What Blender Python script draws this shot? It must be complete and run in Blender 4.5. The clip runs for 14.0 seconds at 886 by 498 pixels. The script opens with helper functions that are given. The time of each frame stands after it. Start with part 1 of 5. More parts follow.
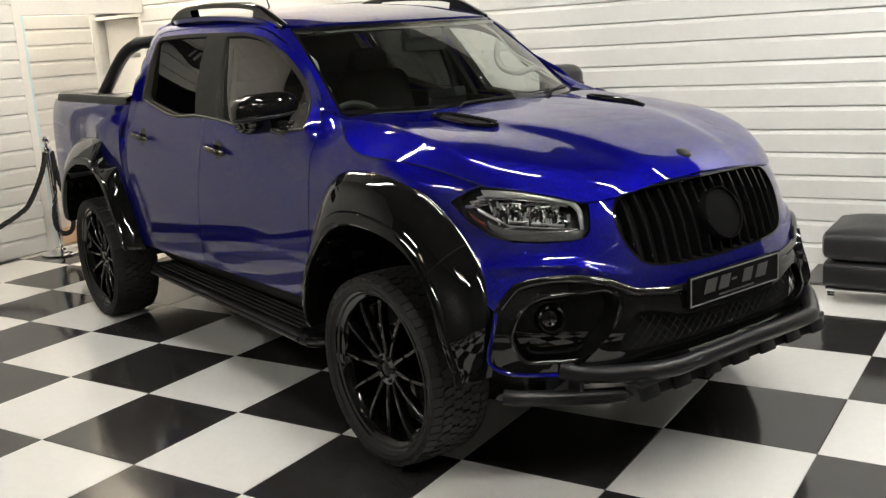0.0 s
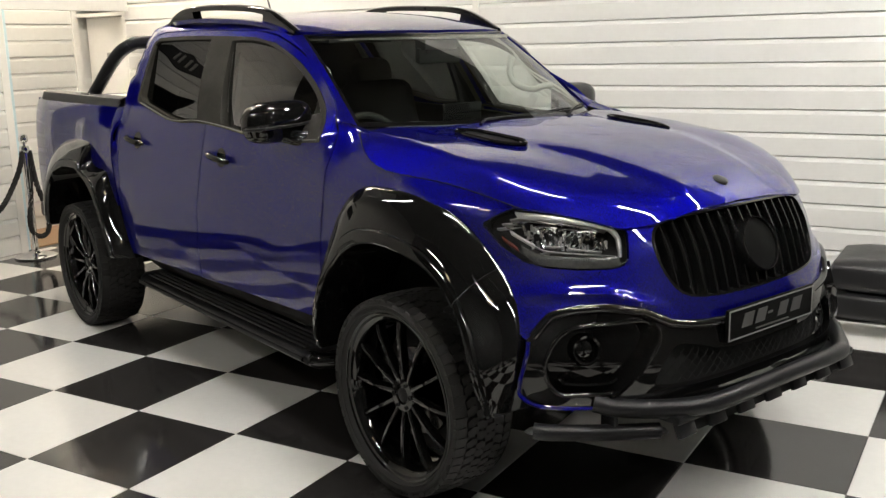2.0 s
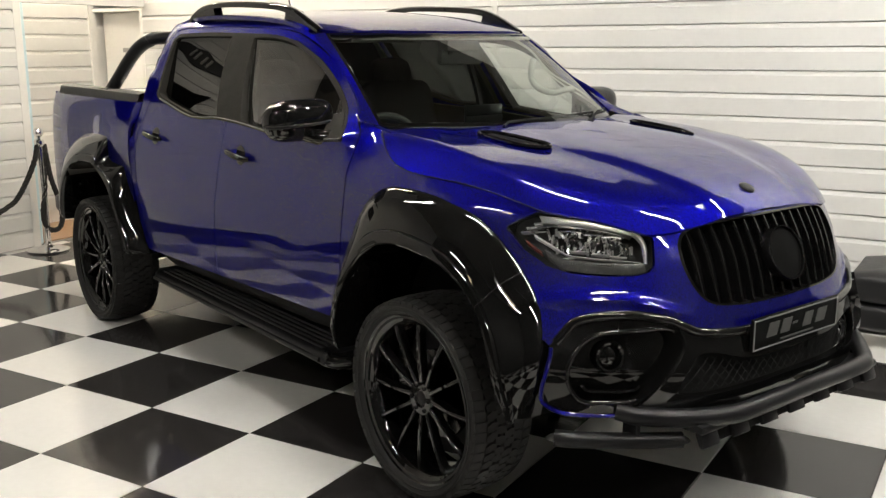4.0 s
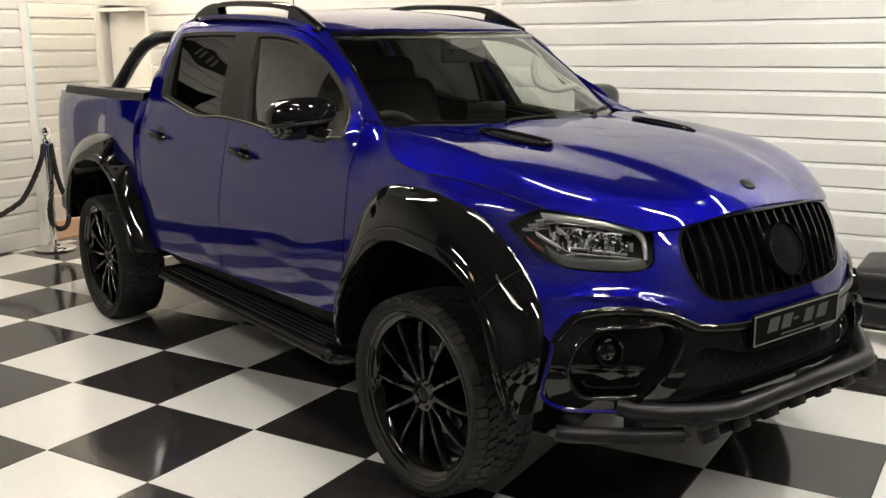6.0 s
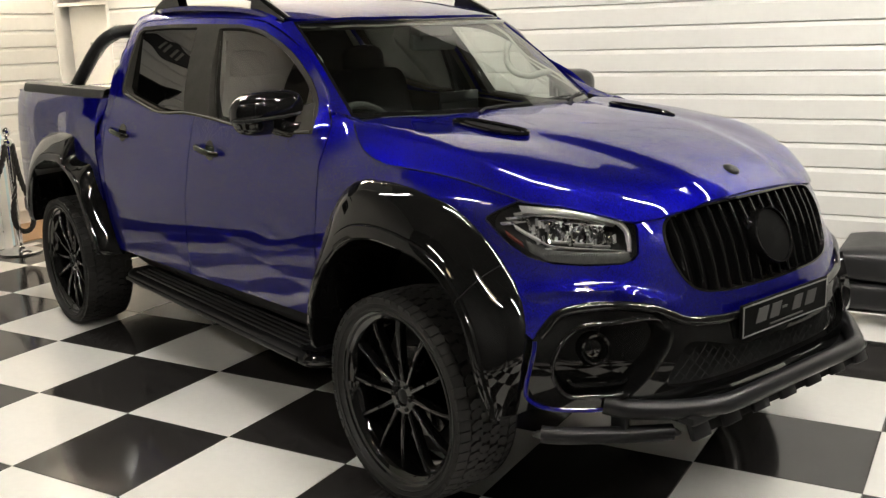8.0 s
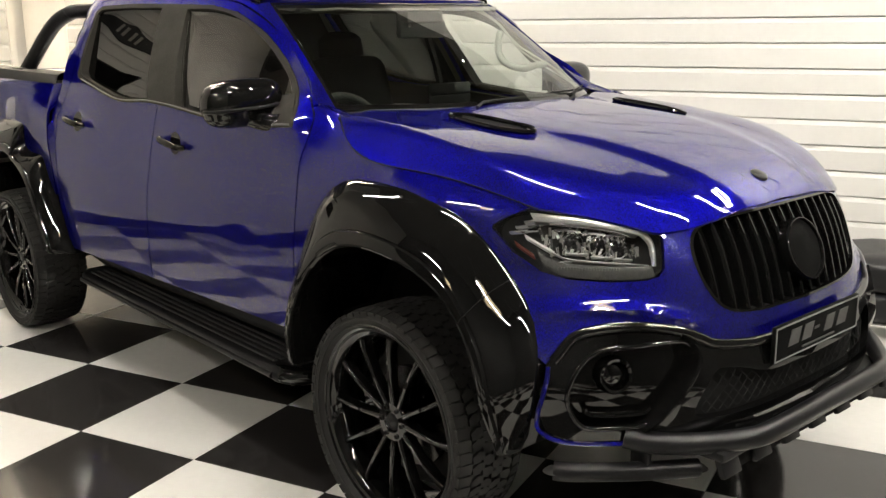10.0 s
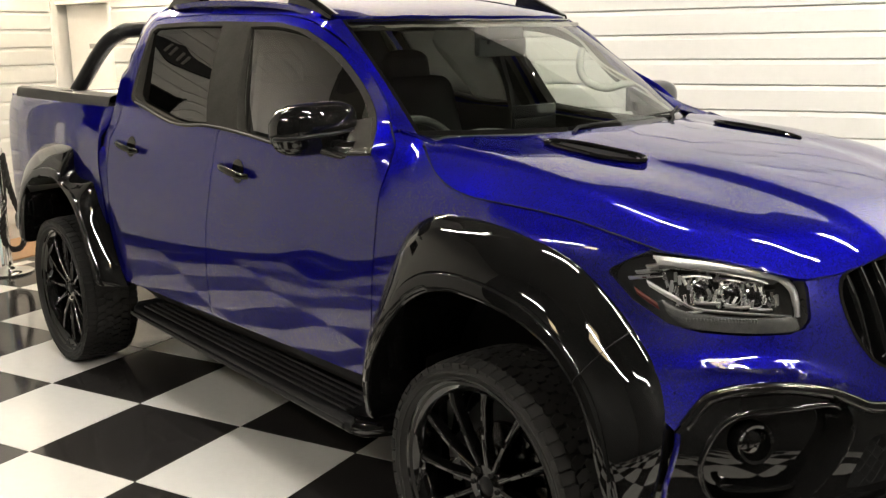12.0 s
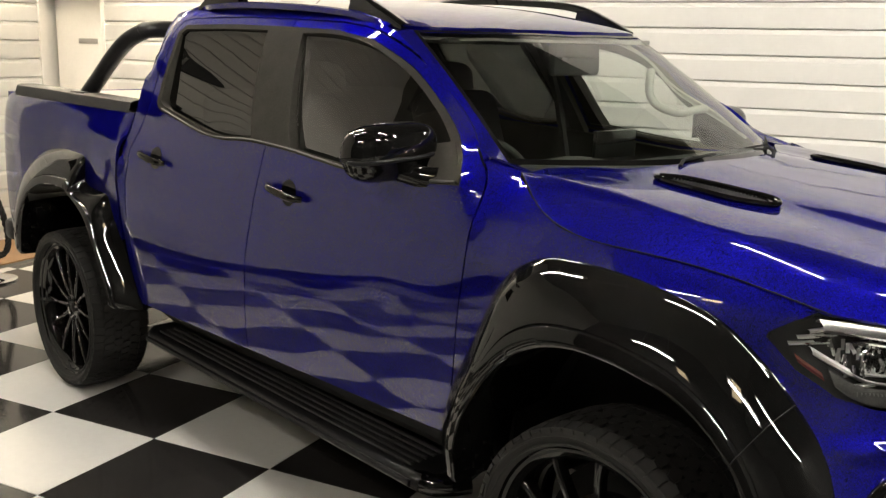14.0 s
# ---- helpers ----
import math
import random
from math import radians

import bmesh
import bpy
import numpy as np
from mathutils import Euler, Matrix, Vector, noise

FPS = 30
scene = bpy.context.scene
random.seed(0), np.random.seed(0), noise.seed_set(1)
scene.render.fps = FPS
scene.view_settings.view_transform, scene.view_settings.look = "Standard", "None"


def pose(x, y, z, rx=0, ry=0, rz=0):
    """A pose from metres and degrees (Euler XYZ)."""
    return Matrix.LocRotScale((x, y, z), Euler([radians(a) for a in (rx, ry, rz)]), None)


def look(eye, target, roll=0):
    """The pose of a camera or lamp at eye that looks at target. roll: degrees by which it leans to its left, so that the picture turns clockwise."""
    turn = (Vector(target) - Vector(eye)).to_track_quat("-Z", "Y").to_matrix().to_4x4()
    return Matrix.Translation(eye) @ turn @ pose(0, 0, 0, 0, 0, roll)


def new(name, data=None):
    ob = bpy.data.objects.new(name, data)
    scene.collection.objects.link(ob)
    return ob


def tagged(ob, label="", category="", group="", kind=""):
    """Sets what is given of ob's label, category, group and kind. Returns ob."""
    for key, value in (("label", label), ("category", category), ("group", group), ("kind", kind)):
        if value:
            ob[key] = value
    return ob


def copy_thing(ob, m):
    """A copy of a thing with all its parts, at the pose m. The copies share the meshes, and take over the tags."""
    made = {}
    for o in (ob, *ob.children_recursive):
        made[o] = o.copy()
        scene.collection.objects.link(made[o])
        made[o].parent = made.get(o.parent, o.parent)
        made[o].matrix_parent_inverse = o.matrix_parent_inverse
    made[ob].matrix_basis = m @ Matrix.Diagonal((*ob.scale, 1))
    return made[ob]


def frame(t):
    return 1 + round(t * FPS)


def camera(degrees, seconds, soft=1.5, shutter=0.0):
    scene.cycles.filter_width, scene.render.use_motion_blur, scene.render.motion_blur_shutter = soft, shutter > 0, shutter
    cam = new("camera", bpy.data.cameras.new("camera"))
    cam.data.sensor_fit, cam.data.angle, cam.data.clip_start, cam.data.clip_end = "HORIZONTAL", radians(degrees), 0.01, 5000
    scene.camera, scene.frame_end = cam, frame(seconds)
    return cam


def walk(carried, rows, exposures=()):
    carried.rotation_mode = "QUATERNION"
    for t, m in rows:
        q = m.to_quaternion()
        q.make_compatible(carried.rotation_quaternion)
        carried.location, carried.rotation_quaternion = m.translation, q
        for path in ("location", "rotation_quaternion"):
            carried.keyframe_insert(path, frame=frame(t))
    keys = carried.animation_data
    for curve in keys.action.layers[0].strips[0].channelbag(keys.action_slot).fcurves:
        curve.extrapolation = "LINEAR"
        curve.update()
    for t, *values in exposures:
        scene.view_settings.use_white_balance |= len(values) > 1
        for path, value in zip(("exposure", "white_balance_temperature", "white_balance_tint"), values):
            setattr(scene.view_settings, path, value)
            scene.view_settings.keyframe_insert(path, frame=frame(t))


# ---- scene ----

from mathutils.geometry import delaunay_2d_cdt

# ---------------------------------------------------------------- camera
cam = camera(49.2, 14.0, soft=1.4)
PATH = [
    (0, (3.104, -2.958, 1.628), (2.037, -1.322, 1.194), -3.7),
    (0.5, (3.018, -2.946, 1.633), (1.982, -1.289, 1.206), -2.8),
    (1, (2.928, -2.932, 1.635), (1.924, -1.257, 1.201), -2.3),
    (1.5, (2.863, -2.933, 1.64), (1.866, -1.253, 1.21), -1.7),
    (2, (2.819, -2.938, 1.644), (1.82, -1.256, 1.228), -1.4),
    (2.5, (2.788, -2.944, 1.644), (1.789, -1.26, 1.236), -1.0),
    (3, (2.765, -2.943, 1.64), (1.768, -1.256, 1.24), -0.6),
    (3.5, (2.753, -2.942, 1.64), (1.747, -1.262, 1.233), -0.3),
    (6, (2.781, -2.949, 1.639), (1.759, -1.281, 1.224), -0.5),
    (6.5, (2.772, -2.953, 1.639), (1.763, -1.277, 1.222), -0.5),
    (7, (2.763, -2.946, 1.642), (1.777, -1.259, 1.213), -1.2),
    (7.5, (2.742, -2.91, 1.641), (1.771, -1.217, 1.204), -1.6),
    (7.7, (2.729, -2.879, 1.642), (1.75, -1.191, 1.202), -1.9),
    (9.8, (2.49, -2.602, 1.613), (1.566, -0.889, 1.153), -0.5),
    (10, (2.43, -2.588, 1.619), (1.531, -0.861, 1.161), -0.6),
    (10.5, (2.317, -2.583, 1.623), (1.459, -0.837, 1.16), -0.7),
    (11, (2.249, -2.571, 1.616), (1.383, -0.834, 1.13), -0.1),
    (11.5, (2.183, -2.503, 1.613), (1.25, -0.795, 1.153), -0.8),
    (12, (2.109, -2.382, 1.623), (1.147, -0.681, 1.198), -1.0),
    (12.5, (2.033, -2.32, 1.634), (1.042, -0.633, 1.224), 0.3),
    (13, (1.894, -2.303, 1.636), (0.956, -0.583, 1.238), 1.1),
    (13.5, (1.723, -2.287, 1.647), (0.836, -0.546, 1.222), 1.3),
    (14, (1.6, -2.266, 1.658), (0.716, -0.522, 1.241), 1.2),
]
walk(cam, [(t, look(eye, target, roll)) for t, eye, target, roll in PATH],
     exposures=[(0, 0.0, 6300, 10), (6.5, 0.04, 6520, 10), (7.7, 0.10, 6560, 10), (9.8, 0.32, 6650, 10), (11, 0.40, 6700, 10), (12, 0.40, 6720, 10), (12.6, 0.15, 6740, 10), (14, 0.14, 6780, 10)])

# ---------------------------------------------------------------- world and lamps
CEIL = 6.2
world = bpy.data.worlds.new("world")
scene.world = world
world.use_nodes = True
world.node_tree.nodes["Background"].inputs[0].default_value = (0.8, 0.85, 1.0, 1)
world.node_tree.nodes["Background"].inputs[1].default_value = 0.05
LAMP_Z = 3.7
TUBES = [(-2.6, 1.9), (-1.7, 0.4), (1.3, 0.0), (3.5, 0.6), (3.6, 2.3), (3.2, -2.0), (-1.0, -3.2), (4.7, -1.0)]
TUBE_LIGHT = 170.0


# ---------------------------------------------------------------- materials
def material(name, color, rough=0.5, metal=0.0, coat=0.0, vary=0.0, scale=8.0, bump=0.0, bump_scale=120.0,
             rough_vary=0.0, spec=0.5, random_vary=0.0, stretch=(1, 1, 1)):
    """A painted or plain surface: colour and roughness vary at two scales, with a fine relief."""
    mat = bpy.data.materials.new(name)
    mat.use_nodes = True
    nt = mat.node_tree
    n, link = nt.nodes, nt.links.new
    bsdf = n["Principled BSDF"]
    bsdf.inputs["Base Color"].default_value = (*color, 1)
    bsdf.inputs["Roughness"].default_value = rough
    bsdf.inputs["Metallic"].default_value = metal
    bsdf.inputs["Specular IOR Level"].default_value = spec
    bsdf.inputs["Coat Weight"].default_value = coat
    bsdf.inputs["Coat Roughness"].default_value = 0.022
    tc = n.new("ShaderNodeTexCoord")
    mp = n.new("ShaderNodeMapping")
    mp.inputs["Scale"].default_value = stretch
    link(tc.outputs["Object"], mp.inputs[0])
    if vary or rough_vary or random_vary:
        big = n.new("ShaderNodeTexNoise")
        big.inputs["Scale"].default_value = scale
        big.inputs["Detail"].default_value = 5
        fine = n.new("ShaderNodeTexNoise")
        fine.inputs["Scale"].default_value = scale * 9
        fine.inputs["Detail"].default_value = 3
        link(mp.outputs[0], big.inputs["Vector"])
        link(mp.outputs[0], fine.inputs["Vector"])
        add = n.new("ShaderNodeMath")
        add.operation = "ADD"
        link(big.outputs[0], add.inputs[0])
        link(fine.outputs[0], add.inputs[1])
        rng = n.new("ShaderNodeMapRange")
        rng.inputs["From Min"].default_value, rng.inputs["From Max"].default_value = 0.6, 1.4
        rng.inputs["To Min"].default_value, rng.inputs["To Max"].default_value = 1 - vary, 1 + vary
        link(add.outputs[0], rng.inputs["Value"])
        value = rng.outputs[0]
        if random_vary:
            info = n.new("ShaderNodeObjectInfo")
            r2 = n.new("ShaderNodeMapRange")
            r2.inputs["To Min"].default_value, r2.inputs["To Max"].default_value = 1 - random_vary, 1 + random_vary
            link(info.outputs["Random"], r2.inputs["Value"])
            mul = n.new("ShaderNodeMath")
            mul.operation = "MULTIPLY"
            link(value, mul.inputs[0])
            link(r2.outputs[0], mul.inputs[1])
            value = mul.outputs[0]
        hsv = n.new("ShaderNodeHueSaturation")
        hsv.inputs["Color"].default_value = (*color, 1)
        link(value, hsv.inputs["Value"])
        link(hsv.outputs[0], bsdf.inputs["Base Color"])
        if rough_vary:
            r3 = n.new("ShaderNodeMapRange")
            r3.inputs["From Min"].default_value, r3.inputs["From Max"].default_value = 0.6, 1.4
            r3.inputs["To Min"].default_value, r3.inputs["To Max"].default_value = max(rough - rough_vary, 0.01), rough + rough_vary
            link(add.outputs[0], r3.inputs["Value"])
            link(r3.outputs[0], bsdf.inputs["Roughness"])
    if bump:
        grain = n.new("ShaderNodeTexNoise")
        grain.inputs["Scale"].default_value = bump_scale
        grain.inputs["Detail"].default_value = 4
        link(mp.outputs[0], grain.inputs["Vector"])
        bp = n.new("ShaderNodeBump")
        bp.inputs["Strength"].default_value = min(bump, 1.0)
        bp.inputs["Distance"].default_value = 0.002
        link(grain.outputs[0], bp.inputs["Height"])
        link(bp.outputs[0], bsdf.inputs["Normal"])
        link(bp.outputs[0], bsdf.inputs["Coat Normal"])
    return mat


def car_paint(name, color, deep):
    """Metallic paint under a clear coat: flakes, and a slow waviness of the coat."""
    mat = material(name, color, rough=0.42, metal=0.66, coat=1.0, spec=0.0)
    nt = mat.node_tree
    n, link = nt.nodes, nt.links.new
    bsdf = n["Principled BSDF"]
    bsdf.inputs["Coat IOR"].default_value = 1.72
    bsdf.inputs["Specular Tint"].default_value = (0.0, 0.0, 0.3, 1)
    tc = n.new("ShaderNodeTexCoord")
    flake = n.new("ShaderNodeTexVoronoi")
    flake.inputs["Scale"].default_value = 900
    link(tc.outputs["Object"], flake.inputs["Vector"])
    mix = n.new("ShaderNodeMix")
    mix.data_type = "RGBA"
    mix.inputs[6].default_value, mix.inputs[7].default_value = (*deep, 1), (*color, 1)
    link(flake.outputs["Color"], mix.inputs[0])
    clump = n.new("ShaderNodeTexVoronoi")
    clump.inputs["Scale"].default_value = 300
    link(tc.outputs["Object"], clump.inputs["Vector"])
    sparkle = n.new("ShaderNodeMapRange")
    sparkle.inputs["To Min"].default_value, sparkle.inputs["To Max"].default_value = 0.45, 1.6
    link(clump.outputs["Color"], sparkle.inputs["Value"])
    scaled = n.new("ShaderNodeVectorMath")
    scaled.operation = "SCALE"
    link(mix.outputs[2], scaled.inputs[0])
    link(sparkle.outputs[0], scaled.inputs["Scale"])
    link(scaled.outputs[0], bsdf.inputs["Base Color"])
    bf = n.new("ShaderNodeBump")
    bf.inputs["Strength"].default_value, bf.inputs["Distance"].default_value = 0.12, 0.001
    link(flake.outputs["Distance"], bf.inputs["Height"])
    link(bf.outputs[0], bsdf.inputs["Normal"])
    peel = n.new("ShaderNodeTexNoise")
    peel.inputs["Scale"].default_value = 7
    peel.inputs["Detail"].default_value = 0.5
    link(tc.outputs["Object"], peel.inputs["Vector"])
    bc = n.new("ShaderNodeBump")
    bc.inputs["Strength"].default_value, bc.inputs["Distance"].default_value = 0.007, 0.012
    link(peel.outputs[0], bc.inputs["Height"])
    link(bc.outputs[0], bsdf.inputs["Coat Normal"])
    return mat


def pane_glass(name, tint, gloss_base=0.07):
    """Thin glass: what is behind it shows, tinted; gloss by Fresnel."""
    mat = bpy.data.materials.new(name)
    mat.use_nodes = True
    nt = mat.node_tree
    n, link = nt.nodes, nt.links.new
    n.remove(n["Principled BSDF"])
    clear = n.new("ShaderNodeBsdfTransparent")
    clear.inputs[0].default_value = (*tint, 1)
    gloss = n.new("ShaderNodeBsdfGlossy")
    gloss.inputs["Roughness"].default_value = 0.01
    weight = n.new("ShaderNodeLayerWeight")
    weight.inputs["Blend"].default_value = 0.5
    power = n.new("ShaderNodeMath")
    power.operation = "POWER"
    power.inputs[1].default_value = 5
    link(weight.outputs["Facing"], power.inputs[0])
    fres = n.new("ShaderNodeMath")
    fres.operation = "MULTIPLY_ADD"
    fres.inputs[1].default_value, fres.inputs[2].default_value = 1 - gloss_base, gloss_base
    link(power.outputs[0], fres.inputs[0])
    mix = n.new("ShaderNodeMixShader")
    link(fres.outputs[0], mix.inputs[0])
    link(clear.outputs[0], mix.inputs[1])
    link(gloss.outputs[0], mix.inputs[2])
    link(mix.outputs[0], n["Material Output"].inputs[0])
    return mat


def glow(name, color, strength):
    mat = bpy.data.materials.new(name)
    mat.use_nodes = True
    n = mat.node_tree.nodes
    n["Principled BSDF"].inputs["Base Color"].default_value = (*color, 1)
    n["Principled BSDF"].inputs["Emission Color"].default_value = (*color, 1)
    n["Principled BSDF"].inputs["Emission Strength"].default_value = strength
    return mat


BLUE = car_paint("blue_paint", (0.005, 0.0045, 0.235), (0.0018, 0.0016, 0.06))
GLOSS = material("gloss_black", (0.004, 0.004, 0.004), rough=0.03, spec=0.5)
SATIN = material("satin_black", (0.010, 0.010, 0.011), rough=0.30, spec=0.22, vary=0.2, scale=20, bump=0.15, bump_scale=500)
PLASTIC = material("black_plastic", (0.02, 0.02, 0.021), rough=0.55, vary=0.15, scale=15, bump=0.25, bump_scale=400)
DARK = material("dark_underside", (0.012, 0.012, 0.012), rough=0.8, vary=0.2, spec=0.2)
RUBBER = material("tyre_rubber", (0.018, 0.0175, 0.017), rough=0.7, vary=0.25, scale=14, bump=0.3, bump_scale=250, rough_vary=0.1)
CHROME = material("chrome", (0.82, 0.82, 0.82), rough=0.07, metal=1.0)
SMOKED = material("smoked_chrome", (0.05, 0.049, 0.046), rough=0.14, metal=1.0)
SILVER = material("brushed_silver", (0.62, 0.62, 0.62), rough=0.3, metal=0.9)
GREYTRIM = material("grey_trim", (0.42, 0.42, 0.39), rough=0.7, vary=0.06, scale=12, bump=0.2, bump_scale=300)
CABIN = material("dark_cabin_trim", (0.024, 0.025, 0.023), rough=0.7, spec=0.25, vary=0.2, scale=12, bump=0.3, bump_scale=250)
SEAT = material("seat_leather", (0.022, 0.022, 0.021), rough=0.75, spec=0.05, vary=0.15, scale=10, bump=0.3, bump_scale=160)
MATT = material("matt_black", (0.003, 0.003, 0.003), rough=0.6, spec=0.05, vary=0.15, scale=15, bump=0.1, bump_scale=300)
LEATHER = material("black_leather", (0.014, 0.014, 0.015), rough=0.42, vary=0.2, scale=9, bump=0.5, bump_scale=110, rough_vary=0.08)
SCREEN = pane_glass("windscreen_glass", (0.87, 0.93, 0.88), 0.085)
PRIVACY = pane_glass("privacy_glass", (0.045, 0.047, 0.045), 0.15)
DOORGLASS = pane_glass("door_glass", (0.95, 0.98, 0.95), 0.30)
LENS = pane_glass("lamp_lens", (0.93, 0.94, 0.94))
TILE_W = material("white_tile", (0.78, 0.77, 0.74), rough=0.12, vary=0.035, scale=3, bump=0.012, bump_scale=9, random_vary=0.025, rough_vary=0.05)
TILE_B = material("black_tile", (0.027, 0.025, 0.0245), rough=0.11, vary=0.25, scale=3, bump=0.012, bump_scale=9, random_vary=0.12, rough_vary=0.05)
CHARCOAL = material("charcoal_paint", (0.035, 0.034, 0.033), rough=0.55, vary=0.12, scale=3, bump=0.05, bump_scale=40)
PILLARBLACK = material("pillar_black", (0.036, 0.034, 0.031), rough=0.5, vary=0.15, scale=15, bump=0.1, bump_scale=400, spec=0.0)
BORDER = material("plate_border", (0.17, 0.17, 0.165), rough=0.5, vary=0.06, scale=20)
DULL = material("dull_grey", (0.075, 0.075, 0.073), rough=0.6, vary=0.08, scale=20)
BARGREY = material("bar_grey", (0.045, 0.045, 0.044), rough=0.5, vary=0.06, scale=20)
LAMPBLACK = material("lamp_housing", (0.035, 0.035, 0.035), rough=0.2, vary=0.1, scale=20)
GREYLENS = material("grey_reflector", (0.15, 0.15, 0.145), rough=0.25, metal=0.7, vary=0.5, scale=60)
REDLENS = material("red_marker", (0.15, 0.04, 0.028), rough=0.2, vary=0.1, scale=40)
GROUT = material("grout", (0.10, 0.095, 0.09), rough=0.8, vary=0.2)
CLAD = material("white_cladding", (0.73, 0.725, 0.70), rough=0.42, vary=0.03, scale=2.5, bump=0.05, bump_scale=30, stretch=(1, 1, 1), random_vary=0.015)
WHITE = material("white_paint", (0.80, 0.79, 0.76), rough=0.5, vary=0.03, scale=4, bump=0.04, bump_scale=60)
CEILMAT = material("ceiling_paint", (0.10, 0.095, 0.085), rough=0.6, vary=0.05, scale=2, bump=0.05, bump_scale=50)
WOOD = material("wood_floor", (0.34, 0.20, 0.10), rough=0.35, vary=0.2, scale=3, stretch=(1, 8, 1), bump=0.1, bump_scale=40)
ROPE = material("black_rope", (0.012, 0.011, 0.011), rough=0.8, vary=0.3, scale=40, bump=0.6, bump_scale=200)
GREYPLATE = material("grey_plaque", (0.36, 0.35, 0.33), rough=0.4, metal=0.3, vary=0.05)
STRIP = material("pale_blue_strip", (0.62, 0.78, 0.84), rough=0.25, vary=0.05)
TUBE = glow("tube_glow", (1.0, 0.96, 0.88), TUBE_LIGHT * 2)
PANEL = glow("panel_glow", (1.0, 0.80, 0.50), 9.0)
TUBE_WARM = glow("warm_tube_glow", (1.0, 0.86, 0.66), TUBE_LIGHT * 2.4)


# ---------------------------------------------------------------- mesh helpers
def part(name, bm, mat, parent=None, label="", smooth=40):
    """Links a bmesh as one mesh object, under a thing or a part."""
    bmesh.ops.recalc_face_normals(bm, faces=bm.faces)
    if smooth:
        limit = radians(smooth)
        for f in bm.faces:
            f.smooth = True
        for e in bm.edges:
            e.smooth = len(e.link_faces) == 2 and e.calc_face_angle(0) < limit
    me = bpy.data.meshes.new(name)
    bm.to_mesh(me)
    bm.free()
    me.materials.append(mat)
    ob = new(name, me)
    if parent:
        ob.parent = parent
    if label:
        ob["label"] = label
    return ob


def thing(name, label, category, m=None, group="", kind=""):
    ob = new(name)
    ob.empty_display_size = 0.1
    if m is not None:
        ob.matrix_world = m
    return tagged(ob, label, category, group, kind)


def add_box(bm, x0, x1, y0, y1, z0, z1, bevel=0.0, segments=2, m=None):
    made = bmesh.ops.create_cube(bm, size=1.0)["verts"]
    for v in made:
        v.co = Vector(((x0 + x1) / 2 + v.co.x * (x1 - x0), (y0 + y1) / 2 + v.co.y * (y1 - y0), (z0 + z1) / 2 + v.co.z * (z1 - z0)))
        if m:
            v.co = m @ v.co
    if bevel:
        edges = {e for v in made for e in v.link_edges}
        bmesh.ops.bevel(bm, geom=list(edges), offset=bevel, segments=segments, affect="EDGES", profile=0.5)


def box(*a, **k):
    bm = bmesh.new()
    add_box(bm, *a, **k)
    return bm


def grid(rows, close_u=False, close_v=False, bm=None):
    """A surface through rows of points, all of one length."""
    bm = bm or bmesh.new()
    vs = [[bm.verts.new(p) for p in row] for row in rows]
    nr, nc = len(vs), len(vs[0])
    for i in range(nr if close_u else nr - 1):
        for j in range(nc if close_v else nc - 1):
            a, b = vs[i], vs[(i + 1) % nr]
            bm.faces.new((a[j], a[(j + 1) % nc], b[(j + 1) % nc], b[j]))
    return bm


def cap(bm, ring):
    bm.faces.new(ring)


def tube(points, radius, sides=10, bm=None, close=False, ends=True):
    """A round bar along points; radius is a number or one per point."""
    bm = bm or bmesh.new()
    pts = [Vector(p) for p in points]
    rings = []
    up = None
    for i, p in enumerate(pts):
        a = pts[i - 1] if (i or close) else p
        b = pts[(i + 1) % len(pts)] if (i < len(pts) - 1 or close) else p
        d = (b - a).normalized()
        if up is None:
            up = d.orthogonal().normalized()
        up = (up - d * up.dot(d)).normalized()
        side = d.cross(up)
        r = radius[i] if isinstance(radius, (list, tuple)) else radius
        rings.append([bm.verts.new(p + (up * math.cos(t) + side * math.sin(t)) * r)
                      for t in (2 * math.pi * k / sides for k in range(sides))])
    n = len(rings)
    for i in range(n if close else n - 1):
        a, b = rings[i], rings[(i + 1) % n]
        for k in range(sides):
            bm.faces.new((a[k], a[(k + 1) % sides], b[(k + 1) % sides], b[k]))
    if ends and not close:
        bm.faces.new(rings[0])
        bm.faces.new(list(reversed(rings[-1])))
    return bm


def lathe(profile, segments=48, axis="Z", bm=None, m=None):
    """A body of revolution: profile of (radius, height) about the axis."""
    bm = bm or bmesh.new()
    rows = []
    for k in range(segments):
        a = 2 * math.pi * k / segments
        c, s = math.cos(a), math.sin(a)
        row = []
        for r, h in profile:
            p = Vector((r * c, r * s, h)) if axis == "Z" else Vector((r * c, h, r * s))
            row.append(m @ p if m else p)
        rows.append(row)
    return grid(rows, close_u=True, bm=bm)


def spline(points, per=6, close=False):
    """Points of a smooth line through control points (Catmull-Rom)."""
    pts = [Vector(p) for p in points]
    n = len(pts)
    out = []
    for i in range(n if close else n - 1):
        p0 = pts[(i - 1) % n] if (i or close) else pts[0]
        p1, p2 = pts[i], pts[(i + 1) % n]
        p3 = pts[(i + 2) % n] if (i < n - 2 or close) else pts[-1]
        for k in range(per):
            t = k / per
            out.append(0.5 * (2 * p1 + (p2 - p0) * t + (2 * p0 - 5 * p1 + 4 * p2 - p3) * t * t + (3 * p1 - p0 - 3 * p2 + p3) * t ** 3))
    if not close:
        out.append(pts[-1])
    return out


def flat_spline(points, per=5, close=True):
    return [(p.x, p.y) for p in spline([(a, b, 0) for a, b in points], per, close)]


